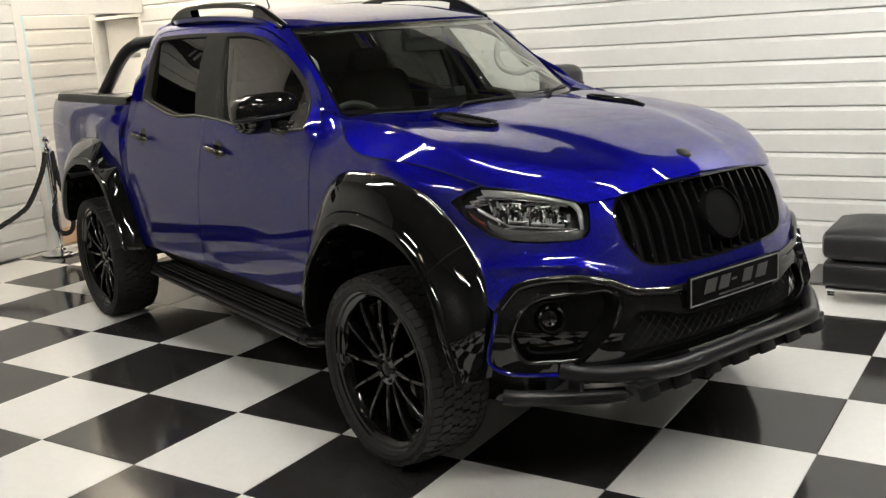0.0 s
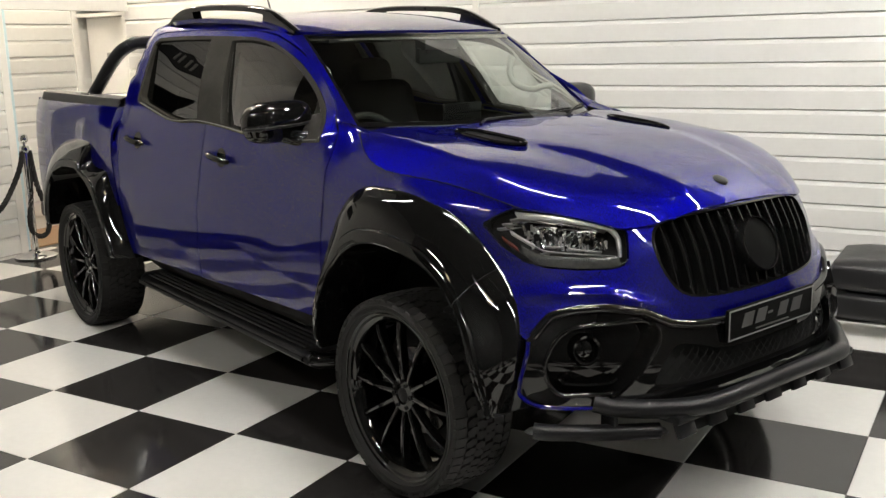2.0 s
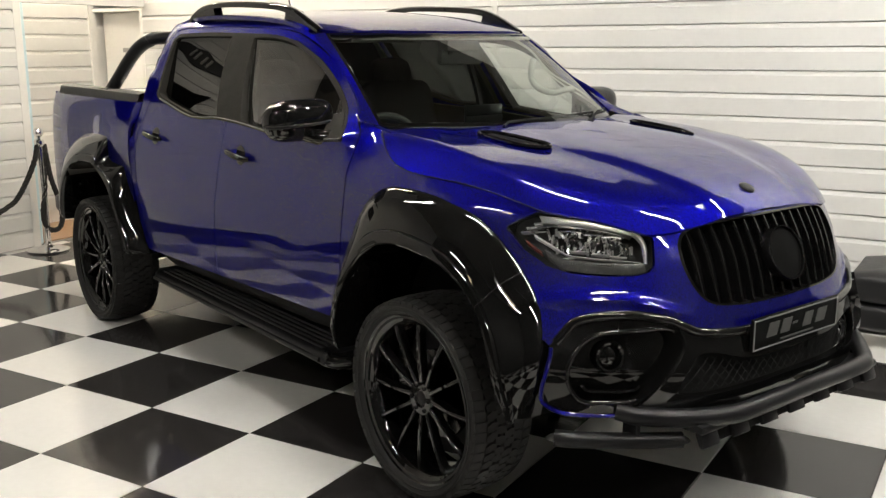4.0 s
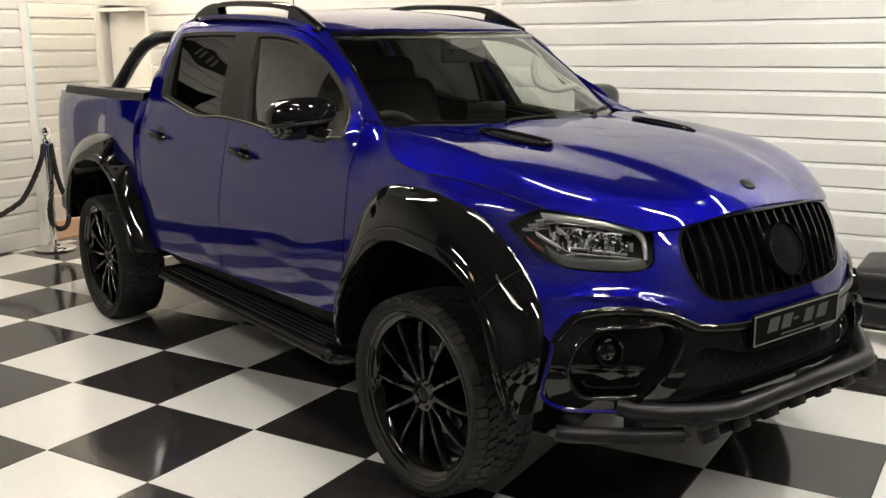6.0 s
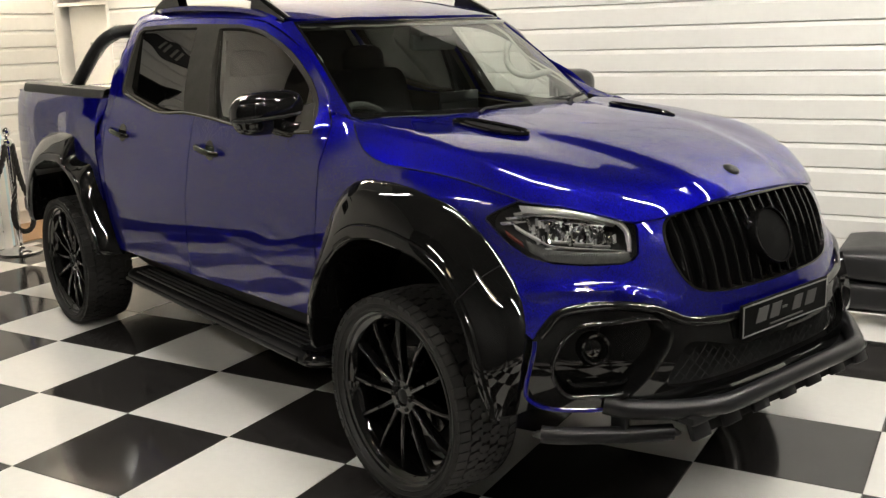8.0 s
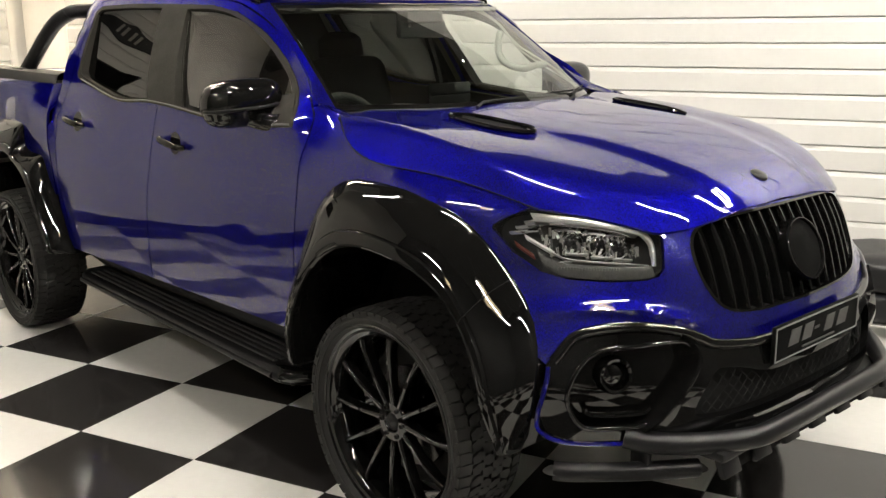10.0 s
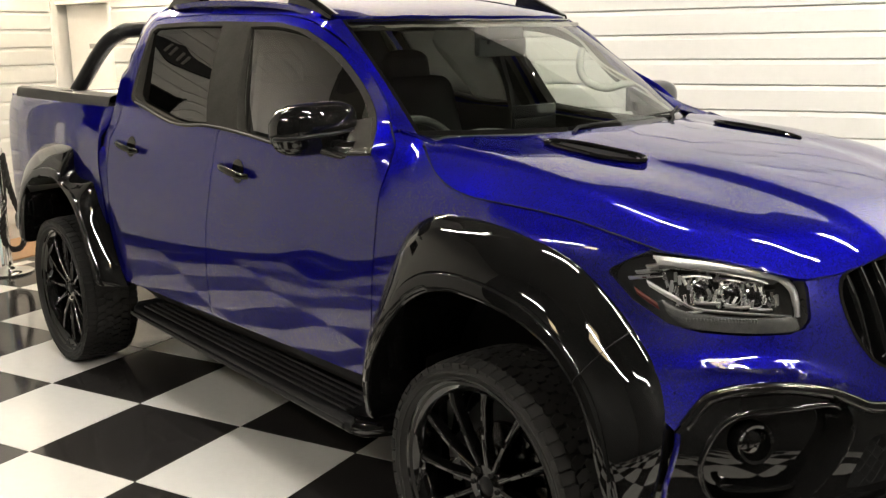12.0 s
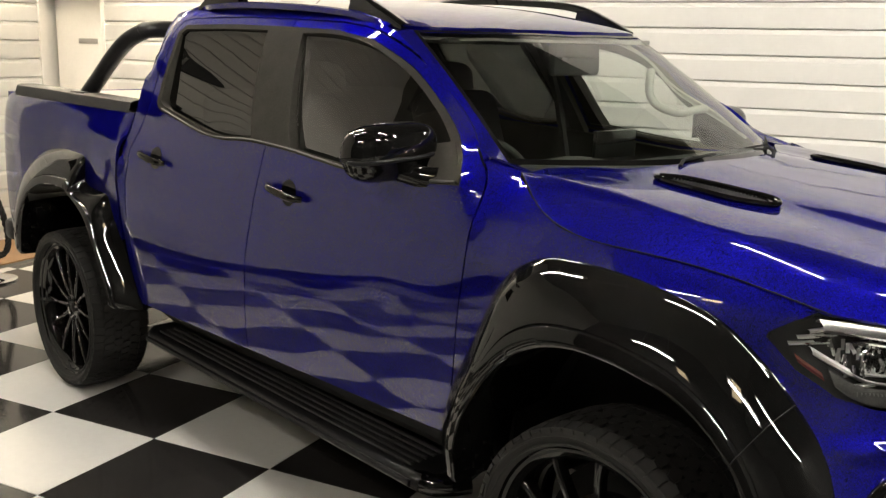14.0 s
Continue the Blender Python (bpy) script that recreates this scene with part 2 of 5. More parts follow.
def inside(p, poly):
    x, y = p
    hit = False
    j = len(poly) - 1
    for i in range(len(poly)):
        xi, yi = poly[i]
        xj, yj = poly[j]
        if (yi > y) != (yj > y) and x < (xj - xi) * (y - yi) / (yj - yi) + xi:
            hit = not hit
        j = i
    return hit


def resample(poly, step):
    out = []
    for i, a in enumerate(poly):
        b = poly[(i + 1) % len(poly)]
        d = math.dist(a, b)
        k = max(1, int(d / step + 0.5))
        out += [(a[0] + (b[0] - a[0]) * t / k, a[1] + (b[1] - a[1]) * t / k) for t in range(k)]
    return out


def panel(outline, surface, holes=(), step=0.03, thick=0.012, flip=False):
    """A sheet-metal panel: a flat outline with holes, laid on surface(a, b) -> point, its edges folded inwards."""
    loops = [resample(l, step) for l in (outline, *holes)]
    verts, edges = [], []
    for l in loops:
        base = len(verts)
        verts += l
        edges += [(base + i, base + (i + 1) % len(l)) for i in range(len(l))]
    nb = len(verts)
    a0, a1 = min(p[0] for p in outline), max(p[0] for p in outline)
    b0, b1 = min(p[1] for p in outline), max(p[1] for p in outline)
    border = np.array(verts)
    for i in range(int((a1 - a0) / step) + 2):
        for j in range(int((b1 - b0) / step) + 2):
            p = (a0 + (i + 0.5 * (j % 2)) * step, b0 + j * step)
            if inside(p, loops[0]) and not any(inside(p, h) for h in loops[1:]) \
                    and np.min((border[:, 0] - p[0]) ** 2 + (border[:, 1] - p[1]) ** 2) > (0.5 * step) ** 2:
                verts.append(p)
    co, _, faces, *_ = delaunay_2d_cdt([Vector(p) for p in verts], edges, [], 0, 1e-6)
    keep = []
    for f in faces:
        c = (sum(co[k].x for k in f) / len(f), sum(co[k].y for k in f) / len(f))
        if inside(c, loops[0]) and not any(inside(c, h) for h in loops[1:]):
            keep.append(f)
    bm = bmesh.new()
    e = 1e-4
    vs, normals = [], []
    for p in co:
        q = Vector(surface(p.x, p.y))
        du = Vector(surface(p.x + e, p.y)) - q
        dv = Vector(surface(p.x, p.y + e)) - q
        nn = du.cross(dv).normalized()
        normals.append(-nn if flip else nn)
        vs.append(bm.verts.new(q))
    for f in keep:
        try:
            bm.faces.new([vs[k] for k in f])
        except ValueError:
            pass
    bm.verts.index_update()
    if thick:
        rim = [ed for ed in bm.edges if len(ed.link_faces) == 1]
        low = {}
        for ed in rim:
            for v in ed.verts:
                if v not in low:
                    low[v] = bm.verts.new(v.co - normals[v.index] * thick)
        for ed in rim:
            a, b = ed.verts
            bm.faces.new((a, b, low[b], low[a]))
    bmesh.ops.delete(bm, geom=[v for v in bm.verts if not v.link_faces], context="VERTS")
    return bm


def curve(tab):
    """A smooth curve through pairs (a, b), with no overshoot."""
    xs, ys = [p[0] for p in tab], [p[1] for p in tab]
    n = len(xs)
    d = [(ys[i + 1] - ys[i]) / (xs[i + 1] - xs[i]) for i in range(n - 1)]
    m = [d[0]] + [0 if d[i - 1] * d[i] <= 0 else 2 * d[i - 1] * d[i] / (d[i - 1] + d[i]) for i in range(1, n - 1)] + [d[-1]]

    def f(x):
        if x <= xs[0]:
            return ys[0] + m[0] * (x - xs[0])
        if x >= xs[-1]:
            return ys[-1] + m[-1] * (x - xs[-1])
        i = max(k for k in range(n - 1) if xs[k] <= x)
        h = xs[i + 1] - xs[i]
        t = (x - xs[i]) / h
        return ((2 * t ** 3 - 3 * t * t + 1) * ys[i] + (t ** 3 - 2 * t * t + t) * h * m[i]
                + (-2 * t ** 3 + 3 * t * t) * ys[i + 1] + (t ** 3 - t * t) * h * m[i + 1])
    return f


# ---------------------------------------------------------------- the room
XA, XB, YN, XE, YS, PITCH = -4.30, -5.12, 3.55, 5.5, -4.4, 0.1485
YA = 2.16
CLAD_TOP = 3.77
XW, YP = -5.45, 1.30      # the long wall behind the car's side, and where the partition ends


def structure(name, bm, mat, label, smooth=0):
    ob = part(name, bm, mat, None, smooth=smooth)
    return tagged(ob, label, name.split("_")[0], kind="structure")


floor = structure("floor", box(XW - 0.1, XE + 0.1, YS - 0.1, YN + 0.1, -0.10, -0.006), GROUT, "grout bed under the black and white floor tiles")
wood_floor = structure("wood_floor", box(XB - 0.1, XA - 0.1, 2.075, YN + 0.1, -0.006, 0.004), WOOD, "brown wooden floor in the passage behind the wall")
ceil_mesh = box(XW - 0.2, XE + 0.2, YS - 0.2, YN + 0.4, CEIL + 0.012, CEIL + 0.1)
for k in range(54):
    add_box(ceil_mesh, XW - 0.2, XE + 0.2, YS - 0.2 + k * 0.30, YS - 0.2 + k * 0.30 + 0.265, CEIL, CEIL + 0.03)
ceiling = structure("ceiling", ceil_mesh, CEILMAT, "dim boarded ceiling over the showroom")
wall_north = structure("wall_north", box(-4.42, XE, YN + 0.012, YN + 0.16, 0, CEIL), WHITE, "white backing wall behind the plank cladding")
# Unseen dark band, added so the hood mirrors a dark ceiling above the cladding.
wall_upper = structure("wall_upper", box(XB - 0.1, XE, YN - 0.01, YN + 0.011, CLAD_TOP + 0.03, CEIL - 0.001), CHARCOAL, "added unseen dark wall that stands for the dark ceiling in the hood's reflection")
wall_west = structure("wall_west", box(XA - 0.12, XA - 0.012, YP + 0.05, YA, 0, CEIL), WHITE, "white backing wall behind the plank cladding")
wall_back = structure("wall_back", box(XW - 0.15, XW - 0.012, YS - 0.1, 2.0, 0, CEIL), WHITE, "white backing wall behind the plank cladding")
wall_return = structure("wall_return", box(XW, XA - 0.13, 1.95, 2.07, 0, CEIL), WHITE, "white wall closing the passage")
wall_passage = structure("wall_passage", box(XB - 0.15, XB - 0.012, 2.08, YN + 0.5, 0, CEIL), WHITE, "white backing wall of the passage")
wall_south = structure("wall_south", box(XW - 0.12, XE, YS - 0.15, YS - 0.012, 0, CEIL), CHARCOAL, "plain charcoal wall behind the camera")
wall_east = structure("wall_east", box(XE + 0.012, XE + 0.15, YS - 0.1, YN + 0.1, 0, CEIL), CHARCOAL, "plain charcoal wall at the far end")
wall_recess = structure("wall_recess", box(XB - 0.1, -4.30, YN + 0.30, YN + 0.42, 0, CEIL), WHITE, "white wall behind the door recess")


def plank_mesh(name, length, h):
    """One cladding plank lying along x, its face towards -y, with a rounded lower lip and a step at the joint."""
    prof = [(0.0, 0.005), (-0.0120, 0.005), (-0.0150, 0.008), (-0.0155, 0.013), (-0.0150, h * 0.5), (-0.0145, h - 0.028), (-0.0060, h - 0.006), (-0.0035, h - 0.001), (0.0, h - 0.0005)]
    bm = grid([[(0, y, z) for y, z in prof], [(length, y, z) for y, z in prof]])
    bm.faces.new([bm.verts[k] for k in range(0)] or [v for v in bm.verts if v.co.x == 0])
    bm.faces.new([v for v in bm.verts if v.co.x > 0])
    bmesh.ops.recalc_face_normals(bm, faces=bm.faces)
    me = bpy.data.meshes.new(name)
    bm.to_mesh(me)
    bm.free()
    me.materials.append(CLAD)
    return me


def clad(wall, runs, m, z0=0.0):
    """Planks over runs of (from, to, bottom, top) along a wall; m turns the run's line into place."""
    for a, b, low, high in runs:
        me = plank_mesh("plank", b - a, PITCH)
        k = math.floor((low - z0) / PITCH)
        while z0 + (k + 1) * PITCH <= high + 0.02:
            z = z0 + k * PITCH
            if z >= low - 0.02:
                ob = new("plank", me)
                ob.matrix_world = m @ pose(a, 0, z)
                ob.parent = wall
            k += 1


Z0 = 0.134
clad(wall_north, [(-4.40, -0.72, 0, CLAD_TOP), (-0.67, 3.2, 0, CLAD_TOP), (3.25, XE, 0, CLAD_TOP), (-5.10, -4.43, 2.0, CLAD_TOP)], pose(0, YN, 0), Z0)
west = pose(XA, 0, 0, 0, 0, 90)      # along +y, face towards +x
clad(wall_west, [(YP + 0.06, YA - 0.06, 0, CEIL)], west, 0.15)
clad(wall_back, [(YS, 1.95, 0, CEIL)], pose(XW, 0, 0, 0, 0, 90), 0.15)
structure("baseboard", box(XW - 0.011, XW + 0.02, YS, 1.94, 0, 0.10, bevel=0.003), CHARCOAL, "black skirting at the foot of the clad wall")
clad(wall_passage, [(2.08, YN - 0.02, 0, CEIL)], pose(XB, 0, 0, 0, 0, 90), 0.12)

# joint covers, end posts, recess and its door
for name, b, label in [
        ("trim", (-0.722, -0.668, YN - 0.017, YN + 0.01, 0, CLAD_TOP), "white vertical joint strip on the cladding"),
        ("trim", (3.198, 3.252, YN - 0.017, YN + 0.01, 0, CLAD_TOP), "white vertical joint strip on the cladding"),
        ("trim", (XA - 0.13, XA + 0.016, YA - 0.062, YA + 0.012, 0, CEIL), "white corner post at the end of the clad wall"),
        ("trim", (XA - 0.20, XA + 0.017, YP, YP + 0.058, 0, CEIL), "white corner post at the end of the clad wall"),
        ("trim", (-4.44, -4.398, YN - 0.016, YN + 0.30, 0, CLAD_TOP), "white corner trim of the door recess"),
        ("trim", (XB - 0.01, XB + 0.03, YN - 0.05, YN + 0.02, 0, CLAD_TOP), "white corner trim of the door recess")]:
    structure(name, box(*b, bevel=0.004, segments=1), WHITE, label)
structure("trim", box(XB, -4.44, YN - 0.005, YN + 0.30, 1.97, 2.0), WHITE, "white soffit over the door recess")
structure("trim", box(XA - 0.10, XA - 0.04, YA + 0.018, YA + 0.075, 0, 2.0, bevel=0.005), STRIP, "pale blue plastic strip beside the corner post")
structure("trim", box(XA - 0.12, XA - 0.02, YA + 0.012, 3.5, 2.0, 2.12), WHITE, "white lintel over the passage opening")
door = thing("door_1", "white flush door set back in the wall recess", "door", kind="structure")
part("door_leaf", box(-5.08, -4.46, YN + 0.11, YN + 0.155, 0.01, 1.965, bevel=0.003), WHITE, door)
part("door_plaque", box(-4.82, -4.61, YN + 0.100, YN + 0.108, 1.59, 1.632, bevel=0.002), GREYPLATE, door, "small grey plaque")

# winged sign and dark screen high on the west wall
sign = thing("winged_sign", "black winged wall sign with a silver centre", "sign", pose(XW + 0.03, 0.78, 3.14, 90, 0, 90))
WING = 0.95
wing = [(-0.62, 0.04), (-0.40, 0.10), (-0.14, 0.09), (0, 0.13), (0.14, 0.09), (0.40, 0.10), (0.62, 0.04), (0.42, -0.03), (0.18, -0.09), (0, -0.13), (-0.18, -0.09), (-0.42, -0.03)]
part("wings", panel(flat_spline(wing, 4), lambda a, b: (a * WING, b * WING, 0.01), step=0.05, thick=0.02), PLASTIC, sign)
for a in (-0.11, -0.045, 0.045, 0.11):
    part("bar", box(a - 0.015, a + 0.015, -0.06, 0.06, 0.012, 0.024, bevel=0.004), GREYPLATE, sign, "grey bar")
screen = thing("wall_screen", "flat black screen hung on the clad wall", "screen", pose(XW + 0.02, 0.80, 2.42))
part("bezel", box(0, 0.04, -0.5, 0.5, -0.28, 0.28, bevel=0.006), PLASTIC, screen)
part("glass", box(0.041, 0.045, -0.48, 0.48, -0.26, 0.26), MATT, screen, "dull black display face")

# ceiling tube lights
for x, y in TUBES:
    lamp = thing("ceiling_light", "white batten with a bare fluorescent tube hung below the ceiling", "lamp", pose(x, y, LAMP_Z), group="ceiling battens")
    part("housing", box(-0.78, 0.78, -0.07, 0.07, -0.05, 0, bevel=0.008), WHITE, lamp)
    for ex in (-0.5, 0.5):
        part("rod", tube([(ex, 0, -0.005), (ex, 0, CEIL - LAMP_Z + 0.01)], 0.006, 6), SILVER, lamp, "thin hanging rod")
    for dy in (0.0,):
        part("tube", tube([(-0.74, dy, -0.075), (0.74, dy, -0.075)], 0.014, 10), TUBE_WARM if x < -2 else TUBE, lamp, "lit white tube")
        for ex in (-0.75, 0.75):
            part("end_cap", box(ex - 0.015, ex + 0.015, dy - 0.016, dy + 0.016, -0.095, -0.048), WHITE, lamp)

lamp = thing("ceiling_light", "white ceiling batten with one bare fluorescent tube in the passage", "lamp", pose(-4.72, 2.85, LAMP_Z), group="ceiling battens")
part("housing", box(-0.05, 0.05, -0.6, 0.6, -0.05, 0, bevel=0.008), WHITE, lamp)
for ey in (-0.4, 0.4):
    part("rod", tube([(0, ey, -0.005), (0, ey, CEIL - LAMP_Z + 0.01)], 0.006, 6), SILVER, lamp, "thin hanging rod")
part("tube", tube([(0, -0.57, -0.075), (0, 0.57, -0.075)], 0.014, 10), TUBE_WARM, lamp, "lit white tube")

# warm square panel lights: one on the south wall, one hung over the floor
for m, hung in ((pose(-0.4, YS + 0.03, 4.0, 90, 0, 180), False), (pose(3.08, -2.2, 4.0, 180, 0, 12), True)):
    lamp = thing("panel_light", "square warm panel light in a white frame", "lamp", m, group="warm panels")
    part("frame", box(-.30, .30, -.30, .30, -.03, .012, bevel=.004), WHITE, lamp)
    part("diffuser", box(-.27, .27, -.27, .27, .0125, .020, bevel=.002), PANEL, lamp, "warm striped diffuser")
    for ex in ((-.25, .25) if hung else ()):
        part("rod", tube([(ex, 0, -.02), (ex, 0, 4.0 - CEIL - .01)], .005, 6), SILVER, lamp, "thin hanging rod")

# leather bench by the north wall
bench = thing("ottoman_bench", "black leather bench with stacked cushions on chrome legs", "bench", pose(2.0, 2.60, 0))


def cushion(x0, x1, y0, y1, z0, z1, r):
    bm = box(x0, x1, y0, y1, z0, z1)
    bmesh.ops.subdivide_edges(bm, edges=bm.edges, cuts=9, use_grid_fill=True)
    cx, cy, cz = (x0 + x1) / 2, (y0 + y1) / 2, (z0 + z1) / 2
    hx, hy, hz = (x1 - x0) / 2, (y1 - y0) / 2, (z1 - z0) / 2
    for v in bm.verts:
        d = v.co - Vector((cx, cy, cz))
        core = Vector((max(-hx + r, min(hx - r, d.x)), max(-hy + r, min(hy - r, d.y)), max(-hz + r, min(hz - r, d.z))))
        out = d - core
        if out.length > r:
            out = out.normalized() * r
        puff = 0.016 * (1 - (d.x / hx) ** 2) * (1 - (d.y / hy) ** 2) * (1 if d.z > 0 else -0.2)
        v.co = Vector((cx, cy, cz)) + core + out
        v.co.z += puff + 0.003 * noise.noise(v.co * 6)
    return bm


part("lower_cushion", cushion(0, 1.30, 0, 0.60, 0.095, 0.245, 0.035), LEATHER, bench)
part("upper_cushion", cushion(-0.005, 1.305, -0.005, 0.605, 0.245, 0.425, 0.06), LEATHER, bench)
part("frame", box(0.02, 1.28, 0.02, 0.58, 0.075, 0.098, bevel=0.004), CHROME, bench, "chrome base frame")
for ax in (0.05, 1.25):
    for ay in (0.05, 0.55):
        part("leg", box(ax - 0.02, ax + 0.02, ay - 0.02, ay + 0.02, 0.0, 0.076, bevel=0.003), CHROME, bench, "chrome leg")


# rope barrier: post and rope
def rope(points, r=0.017):
    bm = bmesh.new()
    pts = spline(points, 8)
    for k in range(3):
        line = []
        for i, p in enumerate(pts):
            a = i * 0.9 + k * 2.094
            d = (pts[min(i + 1, len(pts) - 1)] - pts[max(i - 1, 0)]).normalized()
            u = d.orthogonal().normalized()
            line.append(p + (u * math.cos(a) + d.cross(u) * math.sin(a)) * r * 0.55)
        tube(line, r * 0.62, 6, bm)
    return bm


post = thing("barrier_post", "polished chrome barrier post with a round base", "barrier post", pose(-4.06, 2.07, 0), group="barrier posts")
part("base", lathe([(0.0, 0.0), (0.165, 0.0), (0.168, 0.012), (0.15, 0.022), (0.09, 0.034), (0.035, 0.05), (0.028, 0.06), (0.0, 0.06)], 40), CHROME, post)
part("pole", lathe([(0.0, 0.05), (0.026, 0.05), (0.026, 0.87), (0.0, 0.87)], 24), CHROME, post)
part("collar", lathe([(0.0, 0.86), (0.034, 0.86), (0.04, 0.875), (0.04, 0.90), (0.034, 0.915), (0.014, 0.92), (0.012, 0.94), (0.0, 0.94)], 24), CHROME, post)
part("finial", lathe([(0.0005, 0.93), (0.02, 0.935), (0.034, 0.95), (0.04, 0.972), (0.034, 0.994), (0.02, 1.008), (0.0005, 1.012)], 24), CHROME, post, "round chrome ball")
copy_thing(post, pose(-4.06, 0.55, 0))
r1 = part("rope", rope([(-4.05, 2.04, 0.87), (-4.05, 2.01, 0.76), (-4.05, 1.93, 0.616), (-4.05, 1.84, 0.492), (-4.05, 1.755, 0.423), (-4.05, 1.5, 0.33), (-4.05, 1.25, 0.30), (-4.05, 1.0, 0.35), (-4.05, 0.78, 0.48), (-4.05, 0.65, 0.66), (-4.05, 0.58, 0.87)], 0.02), ROPE)
tagged(r1, "black twisted rope hung between two barrier posts", "rope")
r2 = part("rope", rope([(-4.04, 2.10, 0.87), (-4.05, 2.095, 0.77), (-4.05, 2.074, 0.504), (-4.05, 2.042, 0.323), (-4.05, 2.056, 0.217), (-4.05, 2.114, 0.165), (-4.04, 2.182, 0.181), (-4.03, 2.204, 0.273), (-4.03, 2.182, 0.418), (-4.03, 2.135, 0.566), (-4.03, 2.11, 0.70), (-4.04, 2.10, 0.86)], 0.02), ROPE)
tagged(r2, "black twisted rope looped back to the barrier post", "rope")


# ---------------------------------------------------------------- the pickup: shapes
CAR = pose(1.272, 0.747, 0, 0, 0, -20.2)      # front axle's middle on the floor; x to the nose, y to its left
truck = thing("pickup_truck", "metallic blue double-cab pickup truck with gloss black wide arches", "pickup truck", CAR)

nose_side = curve([(.40, .885), (.5, .925), (.6, .922), (.65, .916), (.72, .903), (.80, .885), (.94, .845), (1.03, .80), (1.10, .755), (1.2, .66)])
nose_plan = curve([(0, 0), (.2, .008), (.3, .02), (.4, .045), (.5, .09), (.6, .155), (.7, .25), (.78, .35), (.83, .45), (.87, .58), (.92, .85)])


ridge_z = curve([(0, .79), (.45, .79), (.53, .812), (.62, .842), (.70, .850), (.80, .838), (.9, .81)])


def nose(w, z):
    """How far forward the front skin stands at the half width w and height z."""
    s = min(max((.95 - z) / .30, 0), 1)
    s = s * s * (3 - 2 * s)
    a = abs(w)
    ridge = .013 * math.exp(-((z - ridge_z(a)) / .014) ** 2) * min(max((a - .44) / .08, 0), 1) * min(max((.86 - a) / .06, 0), 1)
    return nose_side(z) - nose_plan(a / (1 + .12 * s)) + ridge


def nose_width(x, z):
    lo, hi = 0.0, 1.2
    for _ in range(24):
        mid = (lo + hi) / 2
        if nose(mid, z) > x:
            lo = mid
        else:
            hi = mid
    return lo


door_profile = curve([(.45, .913), (.50, .932), (.56, .9370), (.63, .9345), (.70, .9318), (.76, .9292), (.82, .9262), (.88, .9222), (.94, .9175), (1.0, .9120), (1.06, .9060), (1.12, .9000),
                      (1.18, .8940), (1.24, .8875), (1.28, .8815), (1.33, .870), (1.40, .845), (1.50, .798), (1.60, .742), (1.68, .694), (1.73, .652), (1.78, .60), (1.82, .53)])
fender_profile = curve([(.45, .910), (.60, .9345), (.80, .926), (1.0, .914), (1.10, .907), (1.16, .900), (1.21, .876), (1.25, .842), (1.29, .792), (1.32, .735), (1.35, .70), (1.42, .68), (1.6, .66), (1.9, .60)])
bed_profile = curve([(.45, .86), (.60, .908), (.75, .921), (.90, .923), (1.05, .922), (1.16, .917), (1.24, .908), (1.29, .898), (1.33, .884), (1.37, .86)])
taper = curve([(-4.30, -.10), (-4.2, -.055), (-4.05, -.015), (-3.8, .004), (-3.2, .012), (-2.5, .018), (-1.5, 0), (-0.6, -.018), (0.0, -.022), (.3, -.04), (.5, -.05), (.7, -.06)])

haunch = curve([(-4.3, 0), (-3.5, 0), (-3.25, .006), (-3.0, .022), (-2.8, .030), (-2.6, .028), (-2.45, .018), (-2.25, .008), (-2.0, .002), (-1.8, 0), (-1.3, 0), (.9, 0)])


shut_w = curve([(-.52, .70), (-.455, .750), (-.40, .783), (-.33, .818), (-.20, .847), (-.03, .845), (.113, .825), (.254, .803), (.375, .773), (.455, .740), (.6, .66)])
shut_z = curve([(-.52, 1.332), (-.455, 1.312), (-.40, 1.287), (-.33, 1.2456), (-.20, 1.200), (-.03, 1.183), (.113, 1.174), (.254, 1.157), (.375, 1.131), (.455, 1.108), (.6, 1.06)])


def ease(t):
    t = min(max(t, 0), 1)
    return t * t * (3 - 2 * t)


def side_width(x, z):
    w = raw_width(x, z)
    if x > -.56 and z > 1.10:
        zs = shut_z(x)
        f = min((z - 1.10) / max(zs - 1.10, .02), 1.15) ** 1.5
        w += (shut_w(x) - raw_width(x, zs)) * f * ease((x + .56) / .16) * min(max((.45 - x) / .06, 0), 1)
    return w


def blend_end(z):
    return -.42 + .20 * ease((z - 1.16) / .12)


def raw_width(x, z):
    if x > blend_end(z):
        w = fender_profile(z)
    elif x > -0.78:
        x0 = -0.78 + 0.14 * min(max((z - 1.20) / .13, 0), 1)
        k = min(max(0.0, (x - x0) / (blend_end(z) - x0)), 1)
        k = k * k * (3 - 2 * k)
        w = fender_profile(z) * k + door_profile(z) * (1 - k)
    elif x > -2.56:
        w = door_profile(z)
    else:
        w = bed_profile(z)
    w += taper(x) + .0003 * math.sin(4.2 * x + 3 * z) * math.sin(5 * z + x)
    w -= .0020 * math.exp(-((x + .88) / .17) ** 2 - ((z - .86 - .18 * (x + .88)) / .075) ** 2)
    mid = 1.15 + .06 * ease((-2.15 - x) / .6)
    w += haunch(x) * math.exp(-((z - mid) / (.055 if z > mid else .34)) ** 2)
    if x > 0.0:
        w = min(w, nose_width(x, z))
    return w


